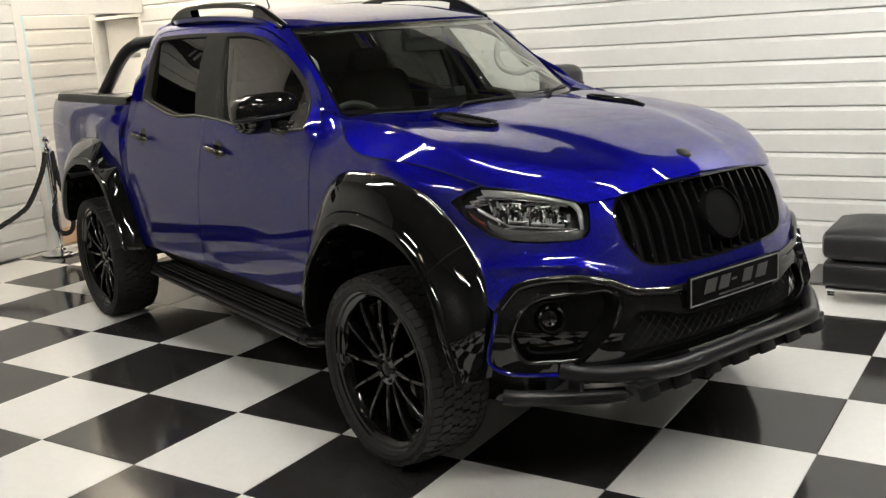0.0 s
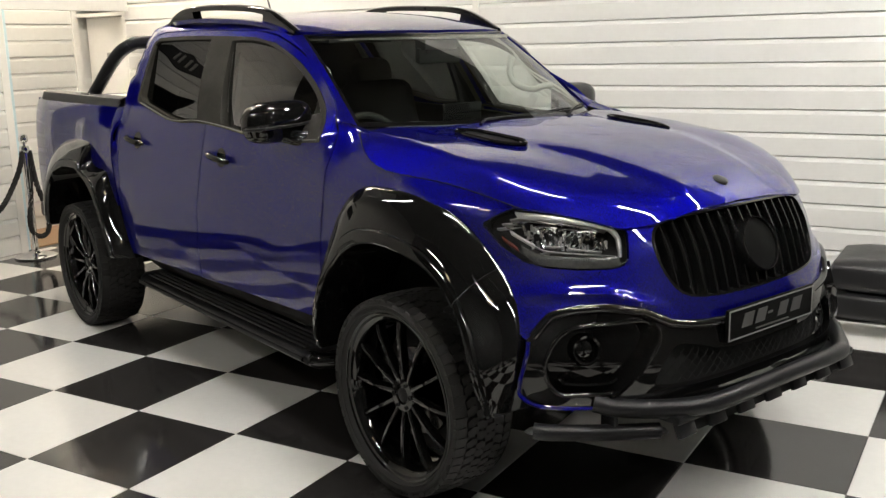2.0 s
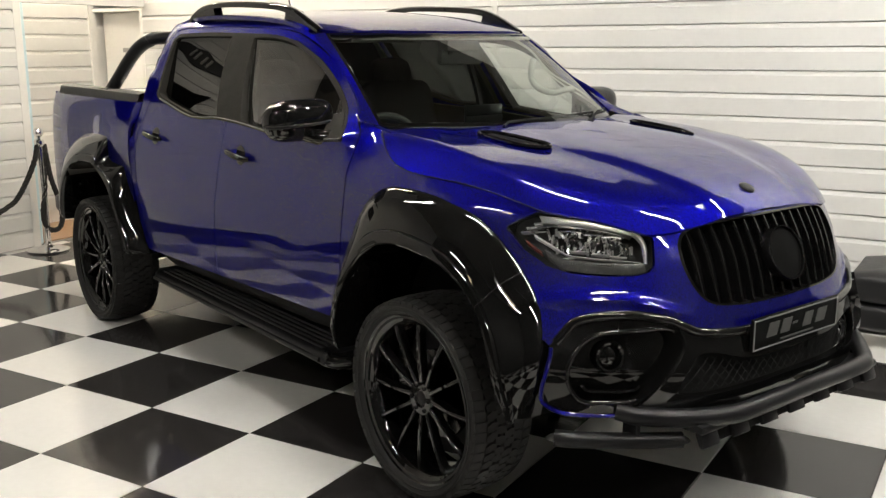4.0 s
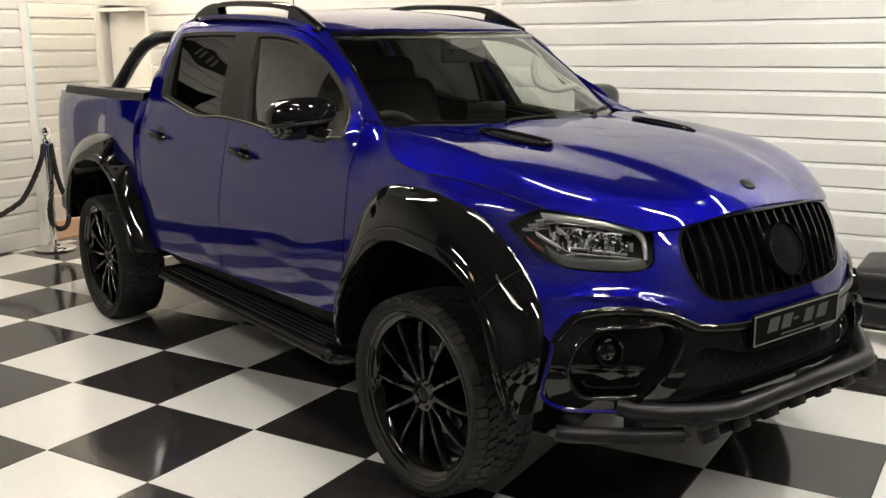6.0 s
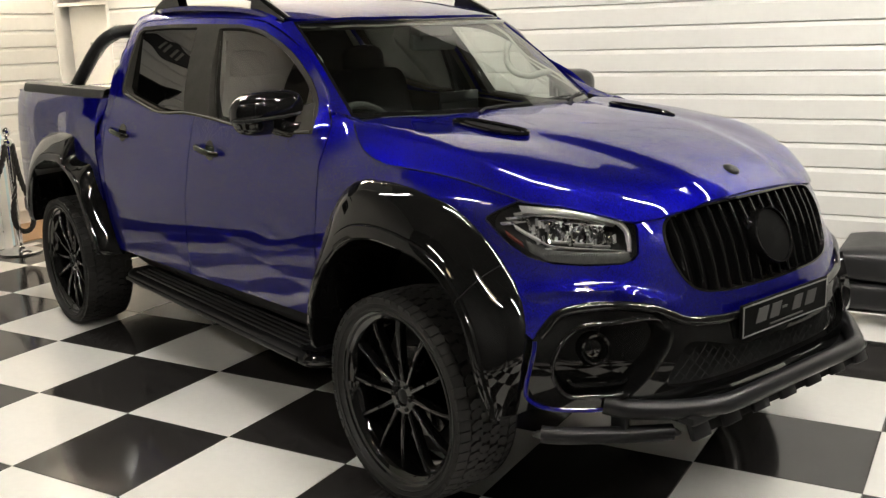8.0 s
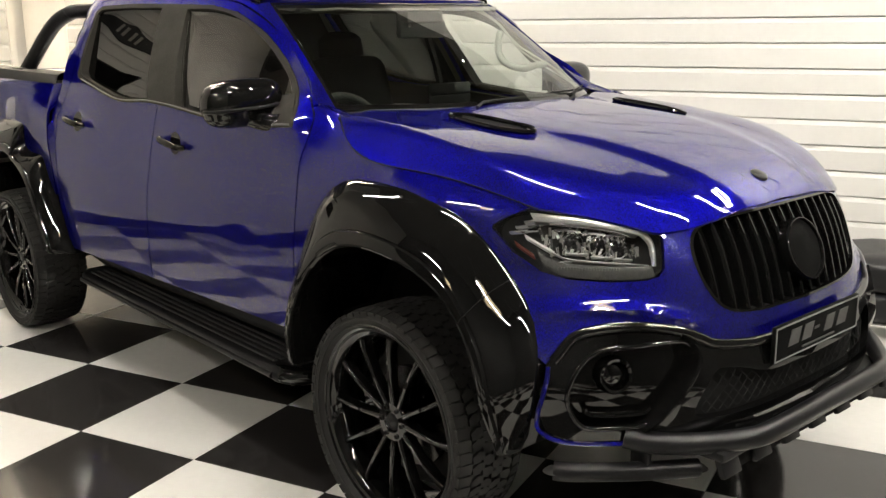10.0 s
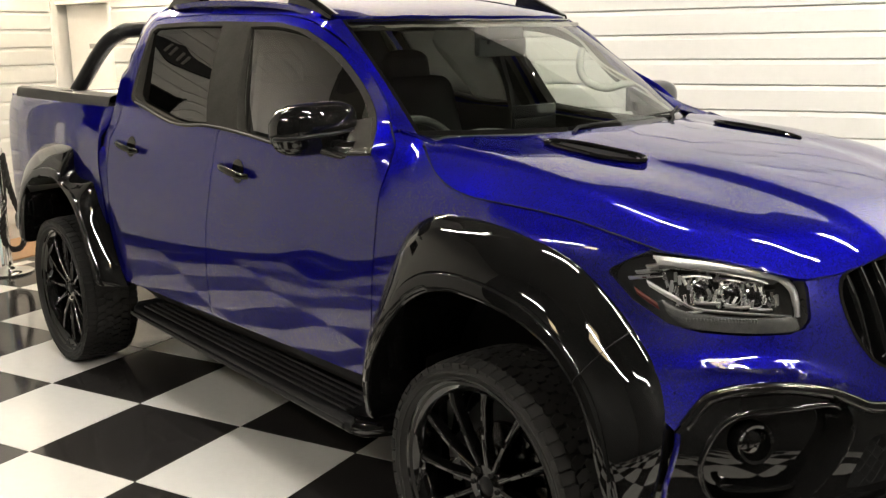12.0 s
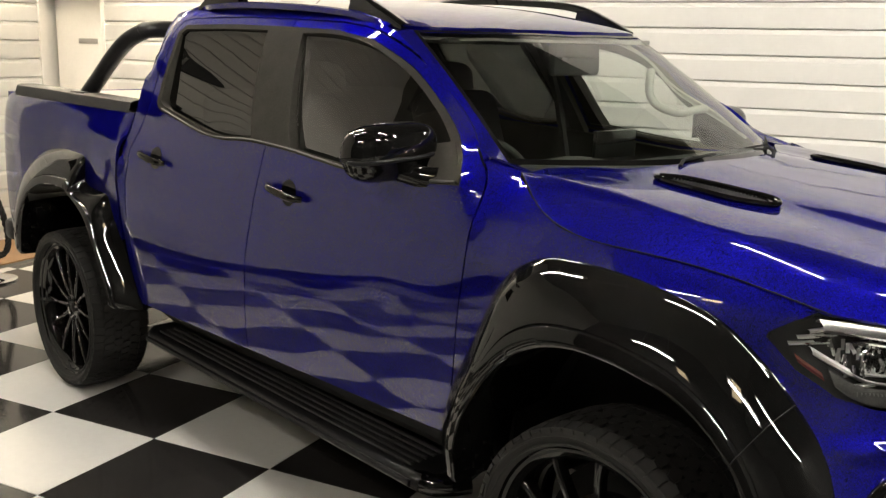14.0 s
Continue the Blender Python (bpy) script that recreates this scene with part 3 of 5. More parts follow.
hood_mid = curve([(-.60, 1.348), (-.45, 1.345), (-.2, 1.325), (.1, 1.287), (.4, 1.232), (.6, 1.178), (.7, 1.137), (.76, 1.095), (.80, 1.05), (.84, .99)])
hood_fall = curve([(0, 0), (.2, .004), (.43, .026), (.6, .038), (.7, .044), (.8, .052), (.9, .075)])
hood_back = curve([(-.55, .60), (-.45, .68), (-.25, .80), (0, .6), (.3, .1), (.5, 0), (.9, 0)])


crease_line = curve([(-.55, .735), (-.46, .722), (-.38, .70), (-.195, .70), (-.01, .725), (.135, .733), (.29, .732), (.41, .708), (.52, .66), (.64, .52), (.8, .43)])
crease_rise = curve([(-.56, .010), (-.46, .016), (-.38, .020), (-.195, .029), (-.01, .036), (.135, .036), (.29, .034), (.41, .028), (.52, .018), (.62, .007), (.72, 0), (.9, 0)])
dome_rise = curve([(-.5, 0), (-.15, .001), (0, .005), (.15, .010), (.35, .014), (.60, .013), (.72, .007), (.85, .004)])


def hood_z(x, y):
    """The hood: crowned, with a sharp shoulder crease each side and a raised middle."""
    w = abs(y)
    wc = crease_line(x)
    z = hood_skin(x, min(w, wc), wc)
    if w <= wc:
        return z
    # the shoulder runs down from the crease into the fender
    ws, zs = shut_w(x), shut_z(x)
    k = min(max((.46 - x) / .16, 0), 1)
    old = hood_skin(x, w, wc)
    if k == 0 or ws - wc < .02:
        return old
    slope = -.012 / max(side_width(x, zs - .012) - side_width(x, zs), .005)
    slope = min(max(slope, -1.6), -.5)
    d = ws - wc
    t = (w - wc) / d
    if t <= 1:
        new = (2 * t ** 3 - 3 * t * t + 1) * z + (t ** 3 - 2 * t * t + t) * d * -.55 + (3 * t * t - 2 * t ** 3) * zs + (t ** 3 - t * t) * d * slope
    else:
        new = zs + slope * (w - ws)
    return new * k + old * (1 - k)


def hood_skin(x, w, wc):
    t = (w - .42) / (wc - .42) if w < wc else 1 - (w - wc) / (.86 - wc)
    tent = max(0.0, min(t, 1.0))
    tent = tent * tent * (3 - 2 * tent) if tent < .3 else .216 + (tent - .3) * 1.12
    edge = min(.40, .40 - .25 * (x - .1))
    dome = 1 / (1 + math.exp(min(max((w - edge) / .014, -30), 30)))
    return hood_mid(x + nose_plan(w)) - hood_fall(w) * hood_back(x) + crease_rise(x) * tent + dome_rise(x) * dome


roof_edge = curve([(-2.56, 1.765), (-2.45, 1.783), (-2.1, 1.798), (-1.7, 1.785), (-1.4, 1.762), (-1.2, 1.735), (-1.0, 1.692), (-.9, 1.655)])


def roof_z(x, y):
    w = min(abs(y) / 0.64, 1.15)
    k = min(max((x + 1.35) / .25, 0), 1)
    return roof_edge(x) + 0.035 * (1 - w ** 2.6) - .022 * k * w ** 4


SIDES = (-1, 1)
roof_half = curve([(-2.59, .58), (-2.45, .625), (-2.3, .648), (-1.9, .655), (-1.5, .648), (-1.25, .640), (-1.13, .608)])
pillar_top = curve([(-2.58, 1.755), (-2.45, 1.787), (-2.1, 1.797), (-1.75, 1.783), (-1.45, 1.764), (-1.25, 1.737), (-1.08, 1.690)])


def side_surface(s, lift=0.0):
    return lambda x, z: skin(x, z, s, lift)


draw_x = curve([(-1.75, 0), (-1.5, .06), (-1.3, .13), (-1.08, .25), (-.91, .50), (-.75, .90), (-.68, 1.0), (-.62, .95), (-.56, .76), (-.50, .46), (-.44, .18), (-.38, .03), (-.3, 0)])
draw_z = curve([(1.06, 0), (1.26, 0), (1.29, .12), (1.325, .50), (1.36, .82), (1.41, .98), (1.46, 1.02), (1.9, 1)])


def skin(x, z, s, lift=0.0):
    """A point of the body side; the cab is drawn in towards the windscreen."""
    d = .112 * draw_x(min(max(x, -1.75), -.3)) * draw_z(min(max(z, 1.06), 1.9))
    return Vector((x - 1.35 * d, s * (side_width(x, z) - d + lift), z))


def relax(bm, inside, rounds=30):
    """Evens out the curvature of pressed sheet, leaving its rims where they are."""
    bm.normal_update()
    verts = [v for v in bm.verts if inside(v.co) and v.link_faces and all(f.normal.dot(v.link_faces[0].normal) > .6 for f in v.link_faces)]
    for _ in range(rounds):
        moves = []
        for v in verts:
            near = [e.other_vert(v).co for e in v.link_edges]
            mean = sum(near, Vector()) / len(near)
            moves.append(v.normal * (v.normal.dot(mean - v.co) * .5))
        for v, d in zip(verts, moves):
            v.co += d
        bm.normal_update()


def mirror_panel(name, outline, holes=(), mat=BLUE, lift=0.0, step=0.03, thick=0.014, parent=None, label="", sides=SIDES, soften=None):
    made = []
    for s in sides:
        bm = panel(outline, side_surface(s, lift), holes, step, thick, flip=(s > 0))
        if soften:
            relax(bm, soften)
        made.append(part(name, bm, mat, parent[0 if s < 0 else -1] if isinstance(parent, list) else (parent or truck), label, smooth=32))
    return made


# outlines in the side view (x, z)
belt_front, belt_rear = 1.272, 1.305
front_glass = flat_spline([(-1.575, 1.680), (-1.386, 1.678), (-1.18, 1.648), (-.93, 1.566), (-.735, 1.468), (-.635, 1.395), (-.60, 1.33)], 5, False) + \
    flat_spline([(-.615, 1.285), (-.85, 1.272), (-1.08, 1.277), (-1.40, 1.306)], 4, False)
rear_glass = [(-1.80, 1.690), (-2.1, 1.694), (-2.40, 1.690), (-2.425, 1.672)] + \
    flat_spline([(-2.352, 1.432), (-2.342, 1.404), (-2.30, 1.384)], 3, False) + flat_spline([(-1.95, 1.318), (-1.82, 1.309), (-1.64, 1.318)], 3, False)
daylight = flat_spline([(-1.17, 1.664), (-.91, 1.580), (-.71, 1.480), (-.605, 1.405), (-.575, 1.34)], 5, False) + \
    flat_spline([(-.59, 1.268), (-.85, 1.254), (-1.08, 1.259), (-1.40, 1.288), (-1.64, 1.299), (-1.82, 1.291), (-1.97, 1.300)], 4, False) + \
    flat_spline([(-2.32, 1.366), (-2.37, 1.392), (-2.378, 1.430)], 3, False) + [(-2.452, 1.680)] + \
    flat_spline([(-2.42, 1.708), (-2.1, 1.712), (-1.7, 1.704), (-1.386, 1.694)], 4, False)
front_door_edge = flat_spline([(-.528, 1.33), (-.514, 1.272), (-.522, 1.11), (-.538, .914), (-.540, .765), (-.545, .60)], 4, False)
door_split = [(-1.672, 1.728), (-1.60, 1.50), (-1.540, 1.30), (-1.590, 1.10), (-1.622, .90), (-1.618, .72), (-1.600, .60), (-1.585, .556)]
rear_door_edge = [(-2.435, 1.35), (-2.50, 1.20), (-2.535, 1.05), (-2.53, .88), (-2.47, .71), (-2.40, .60), (-2.36, .556)]
G = 0.0025
front_door = [(x - G, z) for x, z in front_door_edge] + [(-.57, .556)] + [(x + G, z) for x, z in reversed(door_split)] + \
    flat_spline([(-1.386, 1.718), (-1.16, 1.688), (-.89, 1.604), (-.685, 1.502), (-.575, 1.42), (-.535, 1.34)], 4, False)
rear_door = [(x - G, z) for x, z in door_split] + [(x + G, z) for x, z in reversed(rear_door_edge)] + \
    [(-2.425, 1.40), (-2.49, 1.69), (-2.47, 1.722), (-2.40, 1.733), (-2.0, 1.737)]
PILLAR_FRONT = [(-.52, 1.343), (-.60, 1.425), (-.72, 1.512), (-.91, 1.618), (-1.08, 1.690)]
pillars = flat_spline(PILLAR_FRONT, 4, False) + \
    flat_spline([(-1.25, 1.737), (-1.45, 1.764), (-1.75, 1.783), (-2.1, 1.797), (-2.45, 1.787), (-2.58, 1.755)], 4, False) + \
    [(-2.61, 1.70), (-2.57, 1.55), (-2.53, 1.36), (-2.555, 1.20), (-2.575, 1.05), (-2.57, .88), (-2.51, .71), (-2.44, .60), (-2.40, .556)] + \
    [(x - G, z) for x, z in reversed(rear_door_edge)] + [(-2.430, 1.402), (-2.495, 1.69), (-2.475, 1.727), (-2.40, 1.738), (-2.0, 1.742), (-1.67, 1.734)] + \
    flat_spline([(-1.386, 1.723), (-1.16, 1.693), (-.887, 1.609), (-.681, 1.507), (-.57, 1.425), (-.528, 1.335)], 4, False)



def even(points, n=17):
    """n points at even steps along an open line."""
    pts = flat_spline(points, 6, False)
    d = [0.0]
    for p, q in zip(pts, pts[1:]):
        d.append(d[-1] + math.dist(p, q))
    out = []
    for k in range(n):
        t = d[-1] * k / (n - 1)
        i = min(max(j for j in range(len(d)) if d[j] <= t + 1e-9), len(pts) - 2)
        f = (t - d[i]) / (d[i + 1] - d[i])
        out.append((pts[i][0] + (pts[i + 1][0] - pts[i][0]) * f, pts[i][1] + (pts[i + 1][1] - pts[i][1]) * f))
    return out


ARCH_F_OUT = even([(-.555, .48), (-.553, .647), (-.52, .74), (-.476, .832), (-.435, .93), (-.375, 1.035), (-.33, 1.088), (-.27, 1.118), (-.18, 1.131), (.02, 1.128), (.22, 1.085), (.325, 1.022), (.42, .928), (.480, .862), (.536, .785), (.562, .71), (.572, .64), (.560, .55), (.538, .46)])
ARCH_F_IN = even([(-.42, .48), (-.415, .56), (-.39, .67), (-.33, .78), (-.25, .873), (-.155, .93), (-.03, .955), (.10, .944), (.225, .912), (.33, .853), (.405, .77), (.448, .67), (.478, .57), (.528, .455)])
# the rear arch line has a square shoulder at the front, under the filler flap
ARCH_R_OUT = flat_spline([(-3.885, .56), (-3.87, .72), (-3.79, .875), (-3.65, 1.0), (-3.46, 1.092), (-3.25, 1.132), (-3.05, 1.146), (-2.93, 1.150), (-2.892, 1.135), (-2.902, 1.085), (-2.915, 1.035), (-2.87, 1.005), (-2.78, .997), (-2.692, .994), (-2.664, .965), (-2.635, .875), (-2.555, .75), (-2.465, .61), (-2.43, .52)], 3, False)
ARCH_R_IN = flat_spline([(-3.63, .56), (-3.59, .66), (-3.52, .78), (-3.42, .885), (-3.30, .945), (-3.18, .975), (-3.07, .984), (-2.98, .980), (-2.945, .973), (-2.92, .966), (-2.90, .959), (-2.865, .945), (-2.82, .922), (-2.77, .890), (-2.73, .855), (-2.68, .79), (-2.615, .69), (-2.56, .60), (-2.53, .52)], 3, False)


def between(a, b, k):
    return [(p[0] + (q[0] - p[0]) * k, p[1] + (q[1] - p[1]) * k) for p, q in zip(a, b)]


fender_arch = between(ARCH_F_OUT, ARCH_F_IN, 0.35)
bed_arch = between(ARCH_R_OUT, ARCH_R_IN, 0.35)
fender = [(x + G, z) for x, z in reversed(front_door_edge)] + [(-.523, 1.333)] + [(x, shut_z(x) - .0025) for x in [-.455 + k * .0445 for k in range(21)]] + \
    [(.388, 1.083), (.353, 1.058), (.347, 1.027), (.392, 1.000)] + [p for p in reversed(fender_arch) if p[1] > .58 and p[0] < .52]
bed_front = [(-2.60, .60), (-2.585, .88), (-2.59, 1.05), (-2.57, 1.20), (-2.538, 1.345)]
bed_side = bed_front + flat_spline([(-2.9, 1.350), (-3.5, 1.358), (-3.95, 1.358), (-4.10, 1.335), (-4.19, 1.25), (-4.235, 1.1), (-4.26, .8), (-4.25, .60)], 4, False) + \
    [p for p in bed_arch if p[1] > .60 and p[0] < -2.70]

# ---------------------------------------------------------------- the pickup: body panels
mirror_panel("fender", fender, step=.02, soften=lambda p: p.x < -.05 and p.z > 1.10)


def window_hole(poly, x0, x1):
    """The stretch of an opening between two cuts that lean like the middle pillar."""
    def clip(pts, lim, keep):
        out = []
        for i, p in enumerate(pts):
            q = pts[(i + 1) % len(pts)]
            if keep(p[0]):
                out.append(p)
            if keep(p[0]) != keep(q[0]):
                t = (lim - p[0]) / (q[0] - p[0])
                out.append((lim, p[1] + t * (q[1] - p[1])))
        return out
    lean = [(x + .308 * (z - 1.30), z) for x, z in poly]
    lean = clip(clip(lean, x0, lambda x: x > x0), x1, lambda x: x < x1)
    return [(x - .308 * (z - 1.30), z) for x, z in lean]


hole_front = window_hole(daylight, -1.52, 0)
hole_rear = window_hole(daylight, -3, -1.615)
doors_front = mirror_panel("front_door", front_door, [hole_front], step=.025)
doors_rear = mirror_panel("rear_door", rear_door, [hole_rear])
mirror_panel("pillar_panel", pillars)
mirror_panel("bed_side", bed_side)

# black frames round the side glass, the middle pillar cover, glass and belt strips
def glass_plane(outline, s, keep=.7):
    """Side glass: nearly flat, set just behind its frame."""
    pts = [skin(x, z, s) for x, z in resample(outline, .04)]
    xs, zs = np.array([(p.x, p.z) for p in pts]).T
    net = np.c_[np.ones(len(xs)), xs, zs]
    fit = np.linalg.lstsq(net, np.array([abs(p.y) for p in pts]), rcond=None)[0]

    def lay(x, z):
        p = skin(x, z, s)
        flat = min(fit[0] + fit[1] * p.x + fit[2] * p.z, abs(p.y) + .004)
        p.y = s * (abs(p.y) * (1 - keep) + flat * keep - .010 - .030 * (1.70 - z) / .4)
        return p
    return lay


for s, fd, rd in zip(SIDES, doors_front, doors_rear):
    su = side_surface
    part("window_frame", panel(daylight, su(s, 0.003), [front_glass, rear_glass], 0.035, 0.045, flip=(s > 0)), PILLARBLACK, fd, "dull black window frame and middle pillar cover", smooth=32)
    part("window_glass", panel(front_glass, glass_plane(front_glass, s), (), 0.06, 0.004, flip=(s > 0)), DOORGLASS, fd, "clear door glass", smooth=32)
    part("window_glass", panel(rear_glass, glass_plane(rear_glass, s), (), 0.06, 0.004, flip=(s > 0)), PRIVACY, rd, "dark tinted door glass", smooth=32)
    strip = [(-.60, 1.276), (-.85, 1.263), (-1.08, 1.268), (-1.40, 1.297), (-1.64, 1.308), (-1.82, 1.300), (-1.97, 1.309), (-2.31, 1.373)]
    line = spline([skin(x, z, s, .006) for x, z in strip], 6)
    part("belt_strip", tube(line, 0.0045, 6), DULL, fd, "dull grey rubber strip under the side glass")
    # handles: a dished cup and a curved black grip
    for d, x0, z0 in ((fd, -1.385, 1.151), (rd, -2.300, 1.179)):
        w = side_width(x0, z0)
        cup = [(x0 + .005 + .042 * math.cos(a), z0 + .045 * math.sin(a)) for a in (2 * math.pi * k / 24 for k in range(24))]
        hb = part("door_handle", panel(cup, su(s, 0.002), (), 0.02, 0.003, flip=(s > 0)), GLOSS, d, "gloss black door handle")
        grip = spline([(x0 - .105, s * (w + .010), z0 + .012), (x0 - .075, s * (w + .032), z0 + .009), (x0, s * (w + .040), z0), (x0 + .065, s * (w + .034), z0 - .009), (x0 + .095, s * (w + .010), z0 - .012)], 5)
        gb = tube(grip, [0.011 + 0.004 * math.sin(math.pi * k / (len(grip) - 1)) for k in range(len(grip))], 10)
        for v in gb.verts:
            v.co.y = s * w + (v.co.y - s * w) * 0.9
        part("grip", gb, SMOKED, hb, "smoky bright grip")

# hood with its shut line, vents and badge
hood_right = flat_spline([(-.455, .750), (-.33, .818), (-.20, .847), (-.03, .845), (.113, .825), (.254, .804), (.375, .779), (.455, .750)], 4, False) + \
    flat_spline([(.512, .708), (.606, .627), (.674, .560), (.708, .516), (.746, .432)], 4, False) + flat_spline([(.764, .34), (.774, .2), (.778, .08)], 4, False)
hood_rear = flat_spline([(-.225, .05), (-.235, .15), (-.265, .28), (-.33, .42), (-.405, .54), (-.465, .66)], 4, False)


def along(line, x):
    """The width of an outline at x."""
    for (x0, w0), (x1, w1) in zip(line, line[1:]):
        if min(x0, x1) <= x <= max(x0, x1) and x0 != x1:
            return w0 + (w1 - w0) * (x - x0) / (x1 - x0)
    return line[-1][1] if abs(x - line[-1][0]) < abs(x - line[0][0]) else line[0][1]


def hood_sheet():
    """The hood as a clean net whose lines follow the crease."""
    xs = [-.455 + k * .022 for k in range(42)] + [.475 + k * .018 for k in range(14)] + [.727, .738, .748, .757, .764, .769, .773, .776, .778]
    bm = bmesh.new()
    for s in SIDES:
        rows = []
        for x in xs:
            w1 = along(hood_right, x)
            w0 = along(hood_rear, x) if x < -.226 else 0.0
            wc = min(crease_line(x), w0 + (w1 - w0) * .80)
            ws = [w0 + (wc - w0) * k / 26 for k in range(26)] + [wc + (w1 - wc) * k / 9 for k in range(10)]
            pts = [(x, s * w, hood_z(x, w)) for w in ws]
            rows.append([(x, pts[0][1], pts[0][2] - (.014 if x < -.226 else 0))] + pts + [(x - .004, s * (w1 - .004), pts[-1][2] - .007)])
        grid(rows, bm=bm)
    bmesh.ops.remove_doubles(bm, verts=bm.verts, dist=.0004)
    bmesh.ops.recalc_face_normals(bm, faces=bm.faces)
    relax(bm, lambda p: p.x < .30 and abs(p.y) > crease_line(p.x) + .012, 60)
    return bm


hood = part("hood", hood_sheet(), BLUE, truck, smooth=40)
for s in SIDES:
    # Dark tube laid along the hood gap to draw the shade in it.
    gap_line = spline([(x + .002, s * (w + .002), hood_z(x, s * w) + .001) for x, w in hood_right[:29]], 2)
    part("hood_gap_line", tube(gap_line, .0018, 6), DARK, hood, "thin dark line added for the shade in the hood gap")
    vent = [(-.215, .455), (-.17, .478), (-.06, .487), (.05, .480), (.132, .436), (.122, .402), (.03, .398), (-.12, .403), (-.19, .425)]
    vent = [(x, s * w) for x, w in vent]
    inner = [(-.195, .452), (-.15, .472), (-.06, .478), (.05, .471), (.108, .436), (.10, .412), (.03, .407), (-.12, .412), (-.175, .430)]
    inner = [(x, s * w) for x, w in inner]
    vp = part("hood_vent", panel(flat_spline(vent, 4), lambda x, y: (x, y, hood_z(x, y) + .009), [flat_spline(inner, 3)], 0.02, 0.012, flip=False), GLOSS, hood, "gloss black hood vent")
    part("rim", tube([(x, y, hood_z(x, y) + .008) for x, y in flat_spline(vent, 5)], .0075, 8, close=True), GLOSS, vp)
    part("vent_floor", panel(flat_spline(inner, 3), lambda x, y: (x, y, hood_z(x, y) + .003), (), 0.03, 0.002), DARK, vp)
    slats = bmesh.new()
    for k in range(24):
        x0 = -.175 + k * .0105
        y0 = s * (.444 - .012 * k / 18)
        p, q = (x0, y0 - s * .022), (x0 + .022, y0 + s * .022)
        tube([(p[0], p[1], hood_z(*p) + .006), (x0 + .011, y0, hood_z(x0 + .011, y0) + .010), (q[0], q[1], hood_z(*q) + .006)], .0018, 4, slats)
    part("slats", slats, DARK, vp)
part("badge", lathe([(0, .006), (.020, .006), (.027, .003), (.029, 0), (.029, -.01)], 24,
                    m=Matrix.Translation((.70, 0, hood_z(.70, 0) + .002)) @ pose(0, 0, 0, 0, 26, 0)), SATIN, hood, "round dark badge")

# roof, roof rails, aerial
roof_out = [(-2.59, -.58), (-2.61, 0), (-2.59, .58)] + flat_spline([(-2.3, .648), (-1.9, .655), (-1.5, .648), (-1.25, .640), (-1.13, .608)], 3, False) + \
    [(-1.06, .55), (-.995, .45), (-.95, .25), (-.94, 0), (-.95, -.25), (-.995, -.45), (-1.06, -.55)] + flat_spline([(-1.13, -.608), (-1.25, -.640), (-1.5, -.648), (-1.9, -.655), (-2.3, -.648)], 3, False)
part("roof", panel(roof_out, lambda x, y: (x, y, roof_z(x, y)), (), 0.05, 0.02), BLUE, truck, smooth=32)
for s in SIDES:
    rows = []
    for k in range(30):
        x = -2.55 + k * 1.40 / 29
        zt = pillar_top(x) - .012
        a = Vector((x, s * (roof_half(x) - .012), roof_z(x, roof_half(x) - .012) + .0015))
        e = skin(x, zt, s, .002)
        m = (a + e) / 2 + Vector((0, s * .006, .010))
        rows.append([a * (1 - t) ** 2 + m * 2 * t * (1 - t) + e * t * t for t in (0, .2, .4, .6, .8, 1)])
    part("roof_side", grid(rows), BLUE, truck, smooth=60)
part("cab_back", panel([(-.58, .80), (.58, .80), (.83, 1.0), (.85, 1.30), (.70, 1.62), (.60, 1.74), (.3, 1.795), (-.3, 1.795), (-.60, 1.74), (-.70, 1.62), (-.85, 1.30), (-.83, 1.0)],
                       lambda y, z: (-2.565 - .05 * (z - 1.4), y, z), [[(-.58, 1.38), (.58, 1.38), (.52, 1.66), (-.52, 1.66)]], 0.08, 0.03), BLUE, truck)
part("rear_lining", panel([(-.58, .80), (.58, .80), (.82, 1.0), (.83, 1.34), (.62, 1.70), (-.62, 1.70), (-.83, 1.34), (-.82, 1.0)], lambda y, z: (-2.50 - .05 * (z - 1.4), y, z), (), 0.2, 0.01), CABIN, truck, "dark rear cab lining")
part("rear_window", panel([(-.60, 1.37), (.60, 1.37), (.53, 1.67), (-.53, 1.67)], lambda y, z: (-2.57 - .05 * (z - 1.4), y, z), (), 0.1, 0.004), PRIVACY, truck, "dark tinted rear window")
